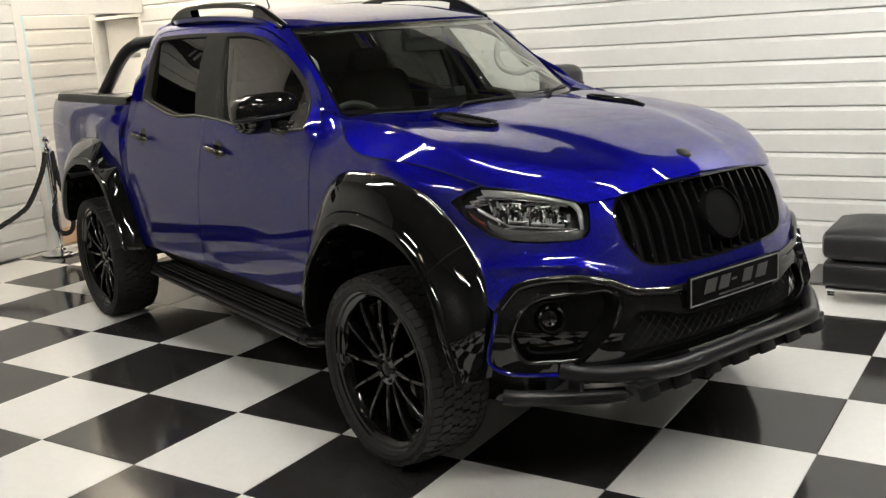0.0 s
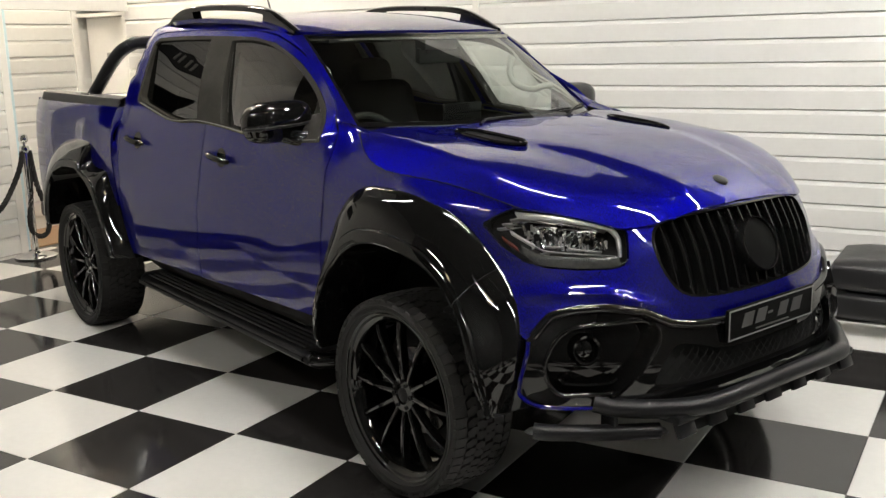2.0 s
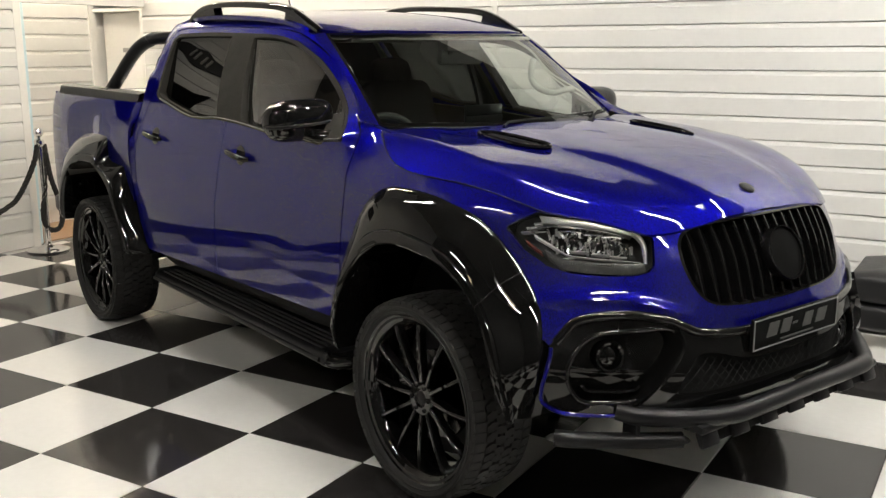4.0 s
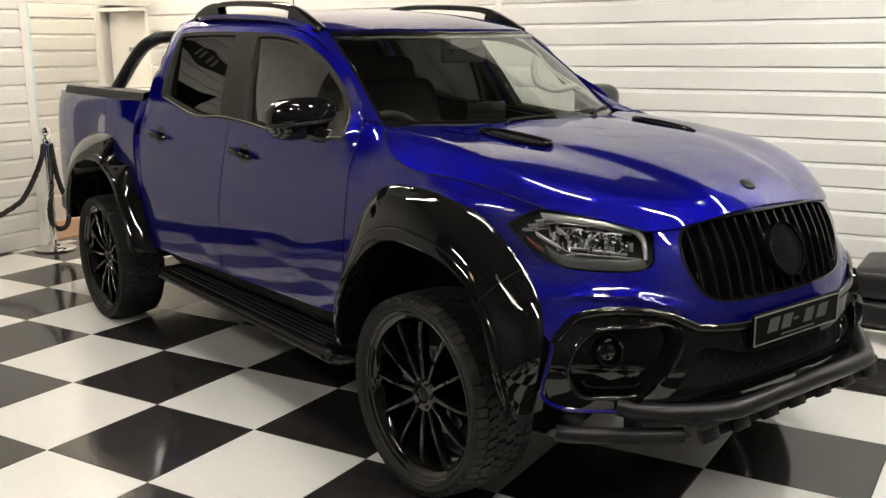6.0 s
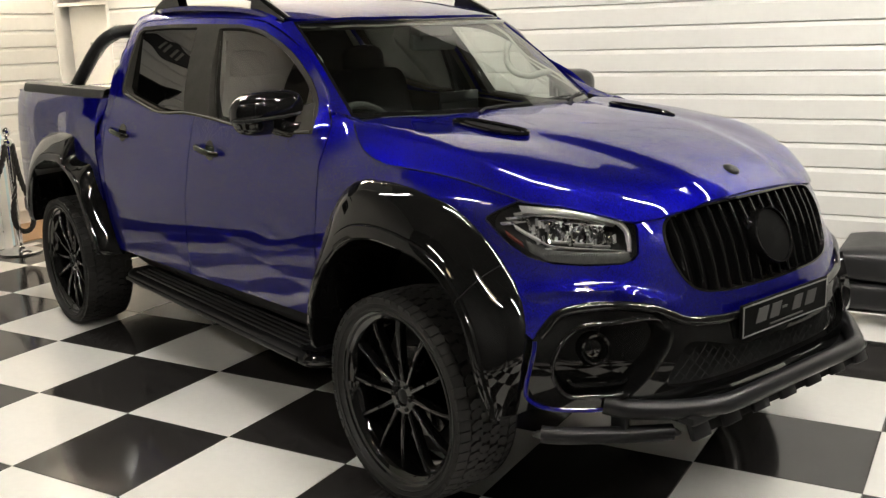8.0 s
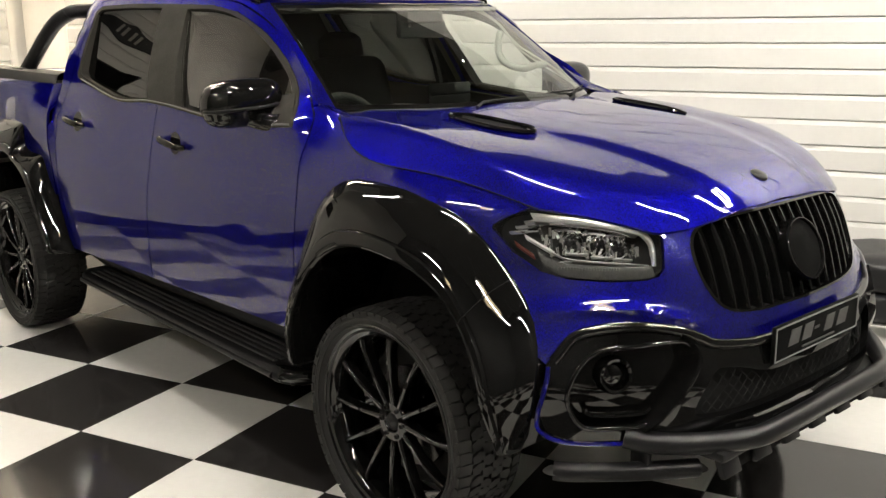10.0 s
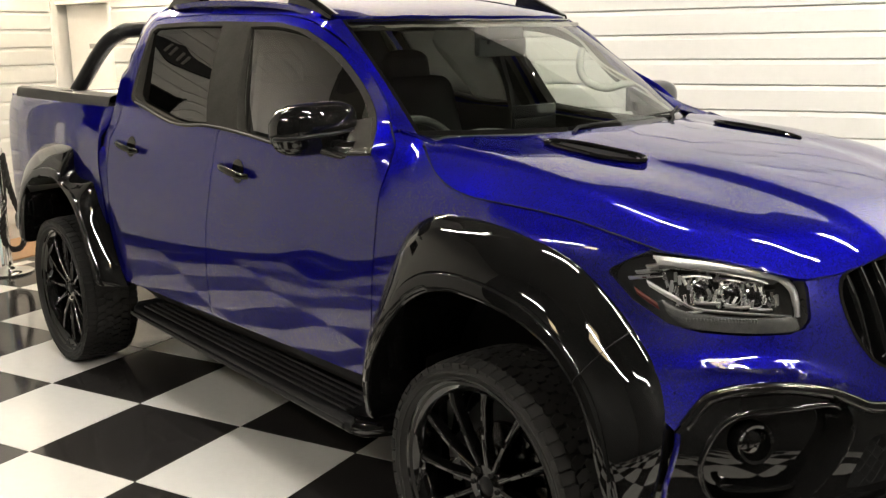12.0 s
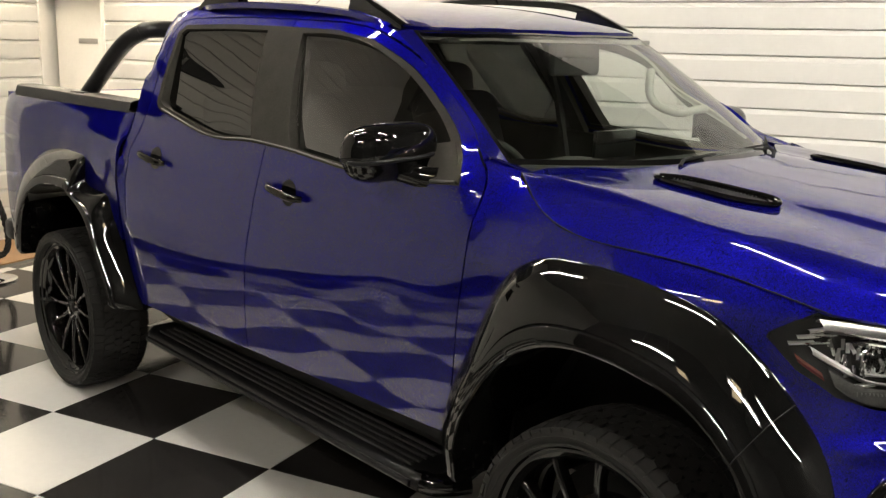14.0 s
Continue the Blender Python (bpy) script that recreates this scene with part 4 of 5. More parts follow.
for s in SIDES:
    y = s * 0.605
    top = spline([(-2.44, y, roof_z(-2.44, y) + .002), (-2.36, y, roof_z(-2.36, y) + .035), (-2.22, y, roof_z(-2.2, y) + .058), (-1.95, y, roof_z(-1.95, y) + .064), (-1.55, y, roof_z(-1.55, y) + .064),
                  (-1.38, y, roof_z(-1.38, y) + .056), (-1.25, y, roof_z(-1.25, y) + .034), (-1.12, y, roof_z(-1.12, y) + .008)], 6)
    bm = bmesh.new()
    rows = []
    for k, p in enumerate(top):
        f = k / (len(top) - 1)
        wide = 0.022 + 0.004 * math.sin(math.pi * f)
        hgt = 0.030
        rows.append([(p.x, p.y - wide, p.z - hgt), (p.x, p.y - wide, p.z - .008), (p.x, p.y - wide * .6, p.z), (p.x, p.y + wide * .6, p.z), (p.x, p.y + wide, p.z - .008), (p.x, p.y + wide, p.z - hgt)])
    grid(rows, close_v=True, bm=bm)
    rail = part("roof_rail", bm, GLOSS, truck, "gloss black roof rail")
    for x0, x1, x2 in ((-1.40, -1.32, -1.12), (-2.12, -2.2, -2.43)):
        foot = bmesh.new()
        a = [(x0, roof_z(x0, y) - .004), (x0 + (.02 if x0 > -2 else -.02), roof_z(x0, y) + .045), (x1, roof_z(x1, y) + .045), ((x1 + x2) / 2, roof_z((x1 + x2) / 2, y) + .018), (x2, roof_z(x2, y) - .006)]
        grid([[(x, y - .024, z) for x, z in a], [(x, y + .024, z) for x, z in a]], bm=foot)
        foot.faces.new([v for v in foot.verts if v.co.y < y])
        foot.faces.new([v for v in foot.verts if v.co.y > y])
        part("rail_foot", foot, GLOSS, rail)
part("aerial", tube([(-2.40, 0, roof_z(-2.4, 0)), (-2.42, 0, 1.86), (-2.50, 0, 2.02)], [.008, .005, .003], 6), PLASTIC, truck, "thin black roof aerial")

# windscreen, its black edge, cowl and wipers
ws_low = curve([(0, -.232), (.15, -.245), (.28, -.277), (.42, -.345), (.54, -.432), (.62, -.500), (.689, -.563)])
ws_high = curve([(0, -.925), (.3, -.945), (.45, -.985), (.55, -1.045), (.61, -1.10)])


def windscreen(u, v, lift=0.0):
    """u across (-1 to 1), v from the cowl to the roof."""
    wl, wh = .689 * u, .602 * u
    a = Vector((ws_low(abs(wl)), wl, 1.322))
    b = Vector((ws_high(abs(wh)), wh, roof_z(ws_high(abs(wh)), wh) - .006))
    p = a.lerp(b, v)
    n = Vector((.49, 0, .87))
    return p + n * ((.022 - .014 * u * u) * math.sin(math.pi * min(max(v, 0), 1)) + lift)


ws = part("windscreen", grid([[windscreen(-1 + i / 16, j / 14, -.004) for i in range(33)] for j in range(15)]), SCREEN, truck, "clear windscreen", smooth=60)
edge = bmesh.new()
for strip in ([[(-1 + i / 16, v) for i in range(33)] for v in (-.005, .03)], [[(-1 + i / 16, v) for i in range(33)] for v in (.985, 1.0)],
              [[(u, j / 14) for j in range(15)] for u in (-1.0, -.982)], [[(u, j / 14) for j in range(15)] for u in (.982, 1.0)]):
    grid([[windscreen(u, v, -.001) for u, v in row] for row in strip], bm=edge)
part("screen_edge", edge, GLOSS, ws, "black printed edge of the windscreen")
pillar_line = flat_spline(PILLAR_FRONT, 8, False)
for s in SIDES:
    rows = []
    for k in range(len(pillar_line)):
        v = k / (len(pillar_line) - 1)
        a = windscreen(s * 1.0, v, .003)
        px, pz = pillar_line[k]
        b = skin(px, pz, s)
        ctrl = Vector(((a.x + b.x) / 2, s * (abs(a.y) * .45 + abs(b.y) * .55), (a.z + b.z) / 2)) + Vector((.8, 0, .5)) * (a - b).length * .10
        rows.append([a + Vector((-.01, 0, -.02))] + [a * (1 - t) ** 2 + ctrl * 2 * t * (1 - t) + b * t * t for t in (0, .15, .3, .45, .6, .75, .9, 1)] + [b + Vector((0, -s * .02, 0))])
    part("front_pillar", grid(rows), BLUE, truck, smooth=60)
    foot = [list(rows[0][1:10]), [Vector((-.470 + .018 * t, s * (.69 + .06 * t), 0)) for t in [k / 8 for k in range(9)]]]
    for v in foot[1]:
        v.z = hood_z(v.x, v.y) - .003
    foot[0] = foot[0] + [skin(-.523, 1.330, s, -.002)]
    foot[1] = foot[1] + [skin(-.436, shut_z(-.436) - .010, s, -.003)]
    foot.insert(1, [p.lerp(q, .5) for p, q in zip(*foot)])
    foot[1][-1] = skin(-.485, shut_z(-.485) - .007, s, -.002)
    part("pillar_foot", grid(foot), BLUE, truck, smooth=60)
cowl_rows = [[(ws_low(abs(y)) + dx, y, 1.315 - dz + .004 * (1 - abs(y))) for y in [(-.66 + k * .047) for k in range(29)]] for dx, dz in ((-.03, .008), (.0, .010), (.03, .03))]
part("cowl", grid(cowl_rows), PLASTIC, truck, "black plastic scuttle under the windscreen")
for y0, y1, v1 in ((-.30, .28, .035), (.16, .50, .045)):
    p0 = windscreen(y0 / .689, .0, .015)
    p1 = windscreen(y1 / .68, v1, .012)
    wp = part("wiper", tube([p0 + Vector((.035, 0, -.016)), p0 + Vector((.012, .05, -.002)), p0.lerp(p1, .55) + Vector((.004, 0, -.002)), p1], [.007, .006, .0045, .003], 8), DARK, truck, "black wiper arm")
    part("blade", tube([windscreen((y0 + .1) / .69, .022, .006), windscreen(y1 / .68, v1 - .015, .005)], .0045, 6), DARK, wp)

# ---------------------------------------------------------------- the pickup: front end
LAMP = [(.828, 1.027), (.821, 1.058), (.800, 1.088), (.757, 1.111), (.69, 1.106), (.62, 1.085), (.56, 1.066), (.518, 1.046), (.516, 1.02), (.528, .98), (.538, .948), (.556, .932), (.585, .923), (.666, .921), (.735, .926), (.778, .934), (.813, .955), (.827, .991)]
GRILLE = [(0, 1.069), (.25, 1.066), (.36, 1.057), (.415, 1.041), (.442, 1.008), (.450, .965), (.446, .925), (.434, .884), (.412, .845), (.375, .818), (.30, .803), (.14, .795)]
BLACKTOP = [(.847, .706), (.831, .725), (.797, .765), (.767, .79), (.71, .806), (.63, .809), (.545, .792), (.49, .766), (.449, .747), (.352, .734), (.248, .728), (0.0, .726)]


def nose_surface(lift=0.0):
    def f(y, z):
        x = nose(y, z)
        e = 1e-3
        n = Vector((1, -(nose(y + e, z) - x) / e, -(nose(y, z + e) - x) / e)).normalized()
        return Vector((x, y, z)) + n * lift
    return f


def facing(p, w, z):
    """A turn that brings the z axis to the nose's outward direction at (w, z), at the point p."""
    e = 1e-3
    n = Vector((1, -(nose(w + e, z) - nose(w, z)) / e, -(nose(w, z + e) - nose(w, z)) / e))
    n = n.lerp(Vector((n.length, 0, 0)), .35).normalized()
    return Matrix.Translation(p) @ n.to_track_quat("Z", "Y").to_matrix().to_4x4()


def full(half):
    return [(-w, z) for w, z in half] + [(w, z) for w, z in reversed(half) if w > 1e-6]


grille_loop = flat_spline(full([(w, z) for w, z in GRILLE])[::-1], 3)
bumper_half = [(0, 1.075), (.3, 1.072), (.43, 1.060), (.512, 1.047), (.511, 1.02), (.523, .98), (.533, .946), (.552, .927), (.585, .917), (.666, .915), (.737, .921), (.779, .940), (.811, .988), (.826, 1.052),
               (.84, 1.05), (.862, 1.00), (.874, .93), (.878, .85), (.872, .76)]
bumper_loop = [(-w, z) for w, z in bumper_half] + [(-w, z) for w, z in BLACKTOP] + [(w, z) for w, z in reversed(BLACKTOP[:-1])] + [(w, z) for w, z in reversed(bumper_half[1:])]
bumper = part("front_bumper", panel(bumper_loop, nose_surface(), [grille_loop], 0.014, 0.02), BLUE, truck, smooth=32)

FOG = [(.737, .741), (.65, .752), (.56, .757), (.526, .745), (.514, .702), (.578, .606), (.644, .539), (.727, .531), (.793, .536), (.82, .615), (.793, .692)]
INTAKE = [(0.0, .623), (.241, .626), (.372, .66), (.449, .669), (.487, .635), (.526, .574), (.51, .538), (.318, .531), (0.0, .533)]
low_half = [(.845, .700), (.866, .64), (.870, .57), (.858, .520), (.80, .486), (.66, .474), (.5, .468), (.3, .462), (0, .460)]
low_loop = [(-w, z - .004) for w, z in reversed(BLACKTOP)] + [(-w, z) for w, z in low_half] + [(w, z) for w, z in reversed(low_half[:-1])] + [(w, z - .004) for w, z in BLACKTOP[:-1]]
fog_loops = [flat_spline([(s * w, z) for w, z in FOG], 3) for s in SIDES]
intake_loop = flat_spline(full(INTAKE)[::-1], 3)
lower = part("lower_bumper", panel(low_loop, nose_surface(.006), fog_loops + [intake_loop], 0.03, 0.03), GLOSS, truck, "gloss black lower bumper", smooth=32)
LIP = flat_spline([(.844, .701), (.860, .633), (.872, .565), (.868, .520), (.822, .491), (.699, .487)], 5, False)
for s in SIDES:
    part("blue_lip", tube([nose_surface(.008)(s * w, z) for w, z in LIP], .007, 8), BLUE, bumper)
for s in SIDES:
    lip = [nose_surface(.006)(s * w, z - .010) for w, z in flat_spline(BLACKTOP[1:], 4, False)]
    part("rolled_lip", tube(lip, .016, 10), GLOSS, lower)
    part("fog_rim", tube([nose_surface(.004)(s * w, z) for w, z in flat_spline(FOG, 4)], .008, 10, close=True), GLOSS, lower)
part("intake_back", panel(full([(w * 1.14, .60 + (z - .60) * 1.6) for w, z in INTAKE])[::-1], nose_surface(-.05), (), 0.08, 0.01), DARK, lower)
mesh = bmesh.new()
ns = nose_surface(-.018)
for k in range(-22, 23):
    for d in (-1, 1):
        pts = []
        for j in range(9):
            z = .505 + j * .018
            y = k * .04 + d * (j - 4) * .018
            if inside((y, z), intake_loop):
                pts.append(ns(y, z))
        if len(pts) > 1:
            tube(pts, .0012, 4, mesh, ends=False)
part("intake_mesh", mesh, DARK, lower, "black intake mesh")
for s, loop in zip(SIDES, fog_loops):
    pod = part("fog_pod", panel([(p[0], p[1]) for p in loop], nose_surface(-.045), (), 0.04, -.045), GLOSS, lower, "gloss black fog lamp recess")
    c = nose_surface(-.03)(s * 0.717, 0.674)
    turn = facing(c, s * 0.717, 0.674)
    part("fog_ring", lathe([(.036, -.02), (.040, .012), (.047, .014), (.052, .006), (.054, -.02)], 28, m=turn), GLOSS, pod)
    part("fog_lens", lathe([(0, .002), (.02, .0), (.036, -.008)], 24, m=turn), GLOSS, pod, "dark fog lamp lens")
    blade = [(.525, .765), (.506, .735), (.503, .692), (.547, .625), (.609, .556), (.65, .519)]
    rows = []
    for k, (w, z) in enumerate(flat_spline(blade, 4, False)):
        p = nose_surface(.012)(s * w, z)
        q = nose_surface(.030)(s * (w + .018), z + .006)
        r = nose_surface(-.04)(s * (w + .040), z + .012)
        o = nose_surface(-.02)(s * (w - .014), z - .006)
        rows.append([o, p, q, r])
    part("fin", grid(rows), GLOSS, lower, smooth=50)
    bar = [nose_surface(-.018)(s * w, z) for w, z in flat_spline([(.786, .581), (.776, .561), (.719, .557), (.66, .562), (.641, .577)], 4, False)]
    part("trim_bar", tube(bar, .009, 8), GLOSS, pod)

# grille: black surround, back, upright bars and the round emblem
gback = [(w * 1.02, z) for w, z in GRILLE]
grille = part("grille", panel(full(gback)[::-1], nose_surface(-.055), (), 0.07, 0.01), DARK, truck, "black grille with upright bars")
inner_loop = flat_spline(full([(w * .982, .925 + (z - .925) * .955) for w, z in GRILLE])[::-1], 3)
part("surround", panel(grille_loop, nose_surface(.002), [inner_loop], 0.03, 0.05), GLOSS, grille, "gloss black surround", smooth=32)
for k in range(15):
    y = -.392 + k * .056
    zs = [.70 + j * .01 for j in range(45)]
    zz = [z for z in zs if inside((y, z), inner_loop)]
    if len(zz) < 3:
        continue
    lo, hi = min(zz) - .012, max(zz) + .012
    rows = []
    for j in range(9):
        z = lo + (hi - lo) * j / 8
        x = nose(y, z)
        rows.append([(x - .05, y - .008, z), (x - .020, y - .007, z), (x - .010, y - .003, z), (x - .010, y + .003, z), (x - .020, y + .007, z), (x - .05, y + .008, z)])
    part("bar", grid(rows), GLOSS, grille, smooth=50)
ec = Vector((nose(0.02, .935) + .012, 0.02, .935))
et = Matrix.Translation(ec) @ pose(0, 0, 0, 0, 68, 0)
emblem = part("emblem", lathe([(.091, -.03), (.092, .004), (.0935, .007), (.0965, .007), (.098, .002), (.098, -.03)], 40, m=et), GLOSS, grille, "round gloss black emblem ring")
part("disc", lathe([(0.0005, .002), (.05, .0), (.091, -.004)], 40, m=et), MATT, emblem, "plain black disc")

# plate with plain bars
plate = part("plate", box(.918, .930, -.26, .26, .646, .758, bevel=0.003, m=None), MATT, truck, "black front plate with a silver border")
bd = bmesh.new()
for a in ((-.256, .256, .749, .754), (-.256, .256, .650, .654), (-.256, -.251, .654, .749), (.251, .256, .654, .749)):
    add_box(bd, .9305, .9325, a[0], a[1], a[2], a[3])
part("border", bd, BORDER, plate, "dull silver border")
for y0, wide in ((-.175, .060), (-.095, .056), (-.028, .030), (.040, .052), (.120, .060)):
    hgt = .004 if wide < .04 else .024
    bm = box(.9305, .932, y0, y0 + wide, .708 - hgt, .708 + hgt)
    for v in bm.verts:
        v.co.y += (v.co.z - .708) * .35
    part("bar", bm, BARGREY, plate, "plain grey bar")
part("strip", box(.9305, .934, -.10, .10, .664, .669), BARGREY, plate)

# headlamps: dark bowl, silver light guides, chrome projectors, ribbed lower reflector, clear lens
def ribbon(pts, s, wide, d0, d1):
    """A flat band along points of the nose, wide in the height, from depth d0 back to d1."""
    rows = []
    for w, z in flat_spline(pts, 5, False):
        a = nose_surface(d0)(s * w, z + wide / 2)
        b = nose_surface(d0 + .003)(s * w, z)
        c2 = nose_surface(d0)(s * w, z - wide / 2)
        rows.append([nose_surface(d1)(s * w, z + wide / 2), a, b, c2, nose_surface(d1)(s * w, z - wide / 2)])
    return grid(rows)


for s in SIDES:
    loop = flat_spline([(s * w, z) for w, z in LAMP], 3)
    back = part("headlamp", panel(loop, nose_surface(-.080), (), 0.05, -.075), LAMPBLACK, truck, "clear headlamp with bright silver light guides")
    part("lens", panel(loop, nose_surface(.001), (), 0.035, 0.006), LENS, back, "clear lens", smooth=40)
    part("light_guide", ribbon([(.760, 1.086), (.69, 1.079), (.62, 1.066), (.562, 1.049)], s, .022, -.008, -.05), SILVER, back, "bright upper light guide", smooth=50)
    part("light_guide", tube(spline([nose_surface(-.016)(s * w, z) for w, z in [(.60, 1.063), (.558, 1.048), (.540, 1.02), (.545, .985), (.552, .956)]], 6), [.0095] * 12 + [.009] * 7 + [.007] * 6, 8), SILVER, back, "bright inner light guide")
    part("light_guide", ribbon([(.748, .992), (.728, .977), (.68, .970), (.61, .964), (.562, .958)], s, .0065, -.022, -.06), SILVER, back, "bright lower light guide", smooth=50)
    part("light_guide", ribbon([(.786, 1.032), (.768, 1.012), (.748, .992)], s, .016, -.018, -.05), SILVER, back, "bright slanted light guide", smooth=50)
    part("chrome_line", tube(spline([nose_surface(-.016)(s * w, z) for w, z in [(.735, 1.072), (.68, 1.062), (.62, 1.050), (.585, 1.036)]], 5), .0035, 6), CHROME, back)
    part("lower_reflector", ribbon([(.775, .978), (.752, .953), (.70, .942), (.62, .938), (.555, .940)], s, .036, -.018, -.06), GREYLENS, back, "grey ribbed lower reflector", smooth=50)
    for k in range(22):
        w = .752 - k * .0055
        p = nose_surface(-.019)(s * w, .946)
        part("rib", box(p.x - .004, p.x + .004, p.y - .0012, p.y + .0012, p.z - .008, p.z + .008), DULL, back)
    for w, z, r in ((.706, 1.022, .024), (.658, 1.014, .022), (.616, 1.008, .022)):
        p = nose_surface(-.040)(s * w, z)
        tm = facing(p, s * w, z)
        proj = part("projector", lathe([(r * 1.25, -.03), (r * 1.3, .004), (r * 1.12, .006), (r * 1.05, -.006)], 20, m=tm), CHROME, back, "chrome projector ring")
        part("bulb_lens", lathe([(0.0005, r * .40), (r * .5, r * .34), (r * .85, r * .18), (r * 1.05, -.006)], 20, m=tm), GLOSS, proj)
        part("brow", ribbon([(w + .024, z + .030), (w, z + .033), (w - .024, z + .029)], s, .008, -.022, -.05), CHROME, back, smooth=50)
        part("shelf", ribbon([(w + .022, z - .030), (w - .022, z - .031)], s, .006, -.028, -.06), SILVER, back, smooth=50)
    part("side_marker", ribbon([(.806, 1.012), (.797, .996), (.784, .978)], s, .018, -.030, -.05), REDLENS, back, "dull red side marker", smooth=50)
    chips = random.Random(12)
    for k in range(84):
        w, z = chips.uniform(.570, .760), chips.uniform(.985, 1.055)
        p = nose_surface(-.035)(s * w, z)
        bm = box(-.0015, .0015, -chips.uniform(.006, .016), chips.uniform(.006, .016), -.004, .004)
        tilt = Matrix.Translation(p) @ facing(Vector((0, 0, 0)), s * w, z) @ pose(0, 0, 0, 0, 90, 0) @ pose(0, 0, 0, chips.uniform(-25, 25), chips.uniform(-35, 35), chips.uniform(-30, 30))
        bm.transform(tilt)
        part("facet", bm, SILVER if k % 3 == 0 else CHROME, back)
    for w, z, l in ((.808, 1.040, .03), (.796, 1.056, .035), (.778, 1.072, .03), (.770, .958, .05)):
        part("fillet", ribbon([(w, z), (w - l, z + .004 + l * .2)], s, .008, -.024, -.05), SILVER, back, smooth=50)
    for w, z in ((.775, 1.062), (.79, 1.045)):
        part("fillet", ribbon([(w, z), (w - .03, z + .006)], s, .005, -.02, -.04), CHROME, back, smooth=50)

# bull bar: bent upper tube, short lower tubes, toothed guard
upper = spline([(.74, -.700, .500), (.80, -.655, .488), (.875, -.56, .480), (.955, -.44, .483), (.985, -.34, .488), (.99, 0, .492), (.985, .34, .488), (.955, .44, .483), (.875, .56, .480), (.80, .655, .488), (.74, .700, .500)], 6)
guard = part("bull_bar", tube(upper, .031, 14), SATIN, truck, "satin black tubular bull bar")
for s in SIDES:
    lowb = spline([(.62, s * .855, .410), (.67, s * .81, .407), (.78, s * .67, .402), (.87, s * .53, .397)], 6)
    part("lower_tube", tube(lowb, .027, 14), SATIN, guard)
    part("stay", box(.74, .80, s * .66 - .010, s * .66 + .010, .40, .48, bevel=.004), SATIN, guard)
    for e, w in ((lowb[0], s), (lowb[-1], s)):
        part("end_cap", lathe([(0, .010), (.018, .008), (.029, -.002)], 14, m=Matrix.Translation(e)), RUBBER, guard)
tooth = bmesh.new()
for k in range(-6, 7):
    y = k * .082
    if k % 2 == 0:
        add_box(tooth, -.042, .042, -.043, .043, -.009, .009, bevel=.004, m=Matrix.Translation((.938, y, .430)) @ pose(0, 0, 0, 0, 68, 0))
add_box(tooth, .80, .955, -.54, .54, .436, .466, bevel=.01)
part("skid_guard", tooth, SATIN, guard, "dark toothed skid guard")
shade = bmesh.new()
add_box(shade, -.030, .034, -.53, .53, -.004, .004, bevel=.002, m=Matrix.Translation((.928, 0, .424)) @ pose(0, 0, 0, 0, 68, 0))
part("guard_backing", shade, DARK, guard, "black strip behind the teeth")

# ---------------------------------------------------------------- the pickup: arches, steps, wheels, bed


def flare(name, out, inn, s, lip):
    """A wide wheel-arch flare lofted from the body out to its lip and back in."""
    dense = 5 if name == "front_flare" else 2
    o = flat_spline(out, dense, False)
    i = flat_spline(inn, dense, False)
    rows = []
    n = len(o)
    for k, ((ox, oz), (ix, iz)) in enumerate(zip(o, i)):
        f = k / (n - 1)
        fade = min(1, min(f, 1 - f) / .10 + (.90 if name == "front_flare" else .85))
        ow = min(side_width(ox, max(oz, .50)), .93)
        iw = min(side_width(ix, max(iz, .50)), .93)
        L = iw + lip * fade

        def at(t, w):
            return (ox + (ix - ox) * t, s * w, oz + (iz - oz) * t)
        face = [(.02, .11), (.07, .22), (.13, .35), (.21, .50), (.30, .61), (.40, .72), (.50, .82), (.60, .91), (.68, .97), (.715, .99)]
        rows.append([at(-.02, ow - .03), at(0, ow + .004)] + [at(t, ow + (L - ow) * g) for t, g in face] +
                    [at(.725, L - .004), at(.735, L + .004), at(.75, L + .010), at(.86, L + .016), at(.96, L + .017), at(.99, L + .014),
                     at(1.0, L + .006), at(1.01, L - .02), at(1.0, ow - .10), at(.98, .66)])
    fl = part(name, grid(rows), GLOSS, truck, "gloss black wide wheel-arch flare", smooth=28)
    if name == "front_flare":
        k = min(range(n), key=lambda j: math.dist(o[j], (.425, .922)))
        part("seam", tube([Vector(p) + Vector((.0008, s * .0008, 0)) for p in rows[k][1:18]], .0011, 6), DARK, fl, "dark joint in the flare")
    return fl


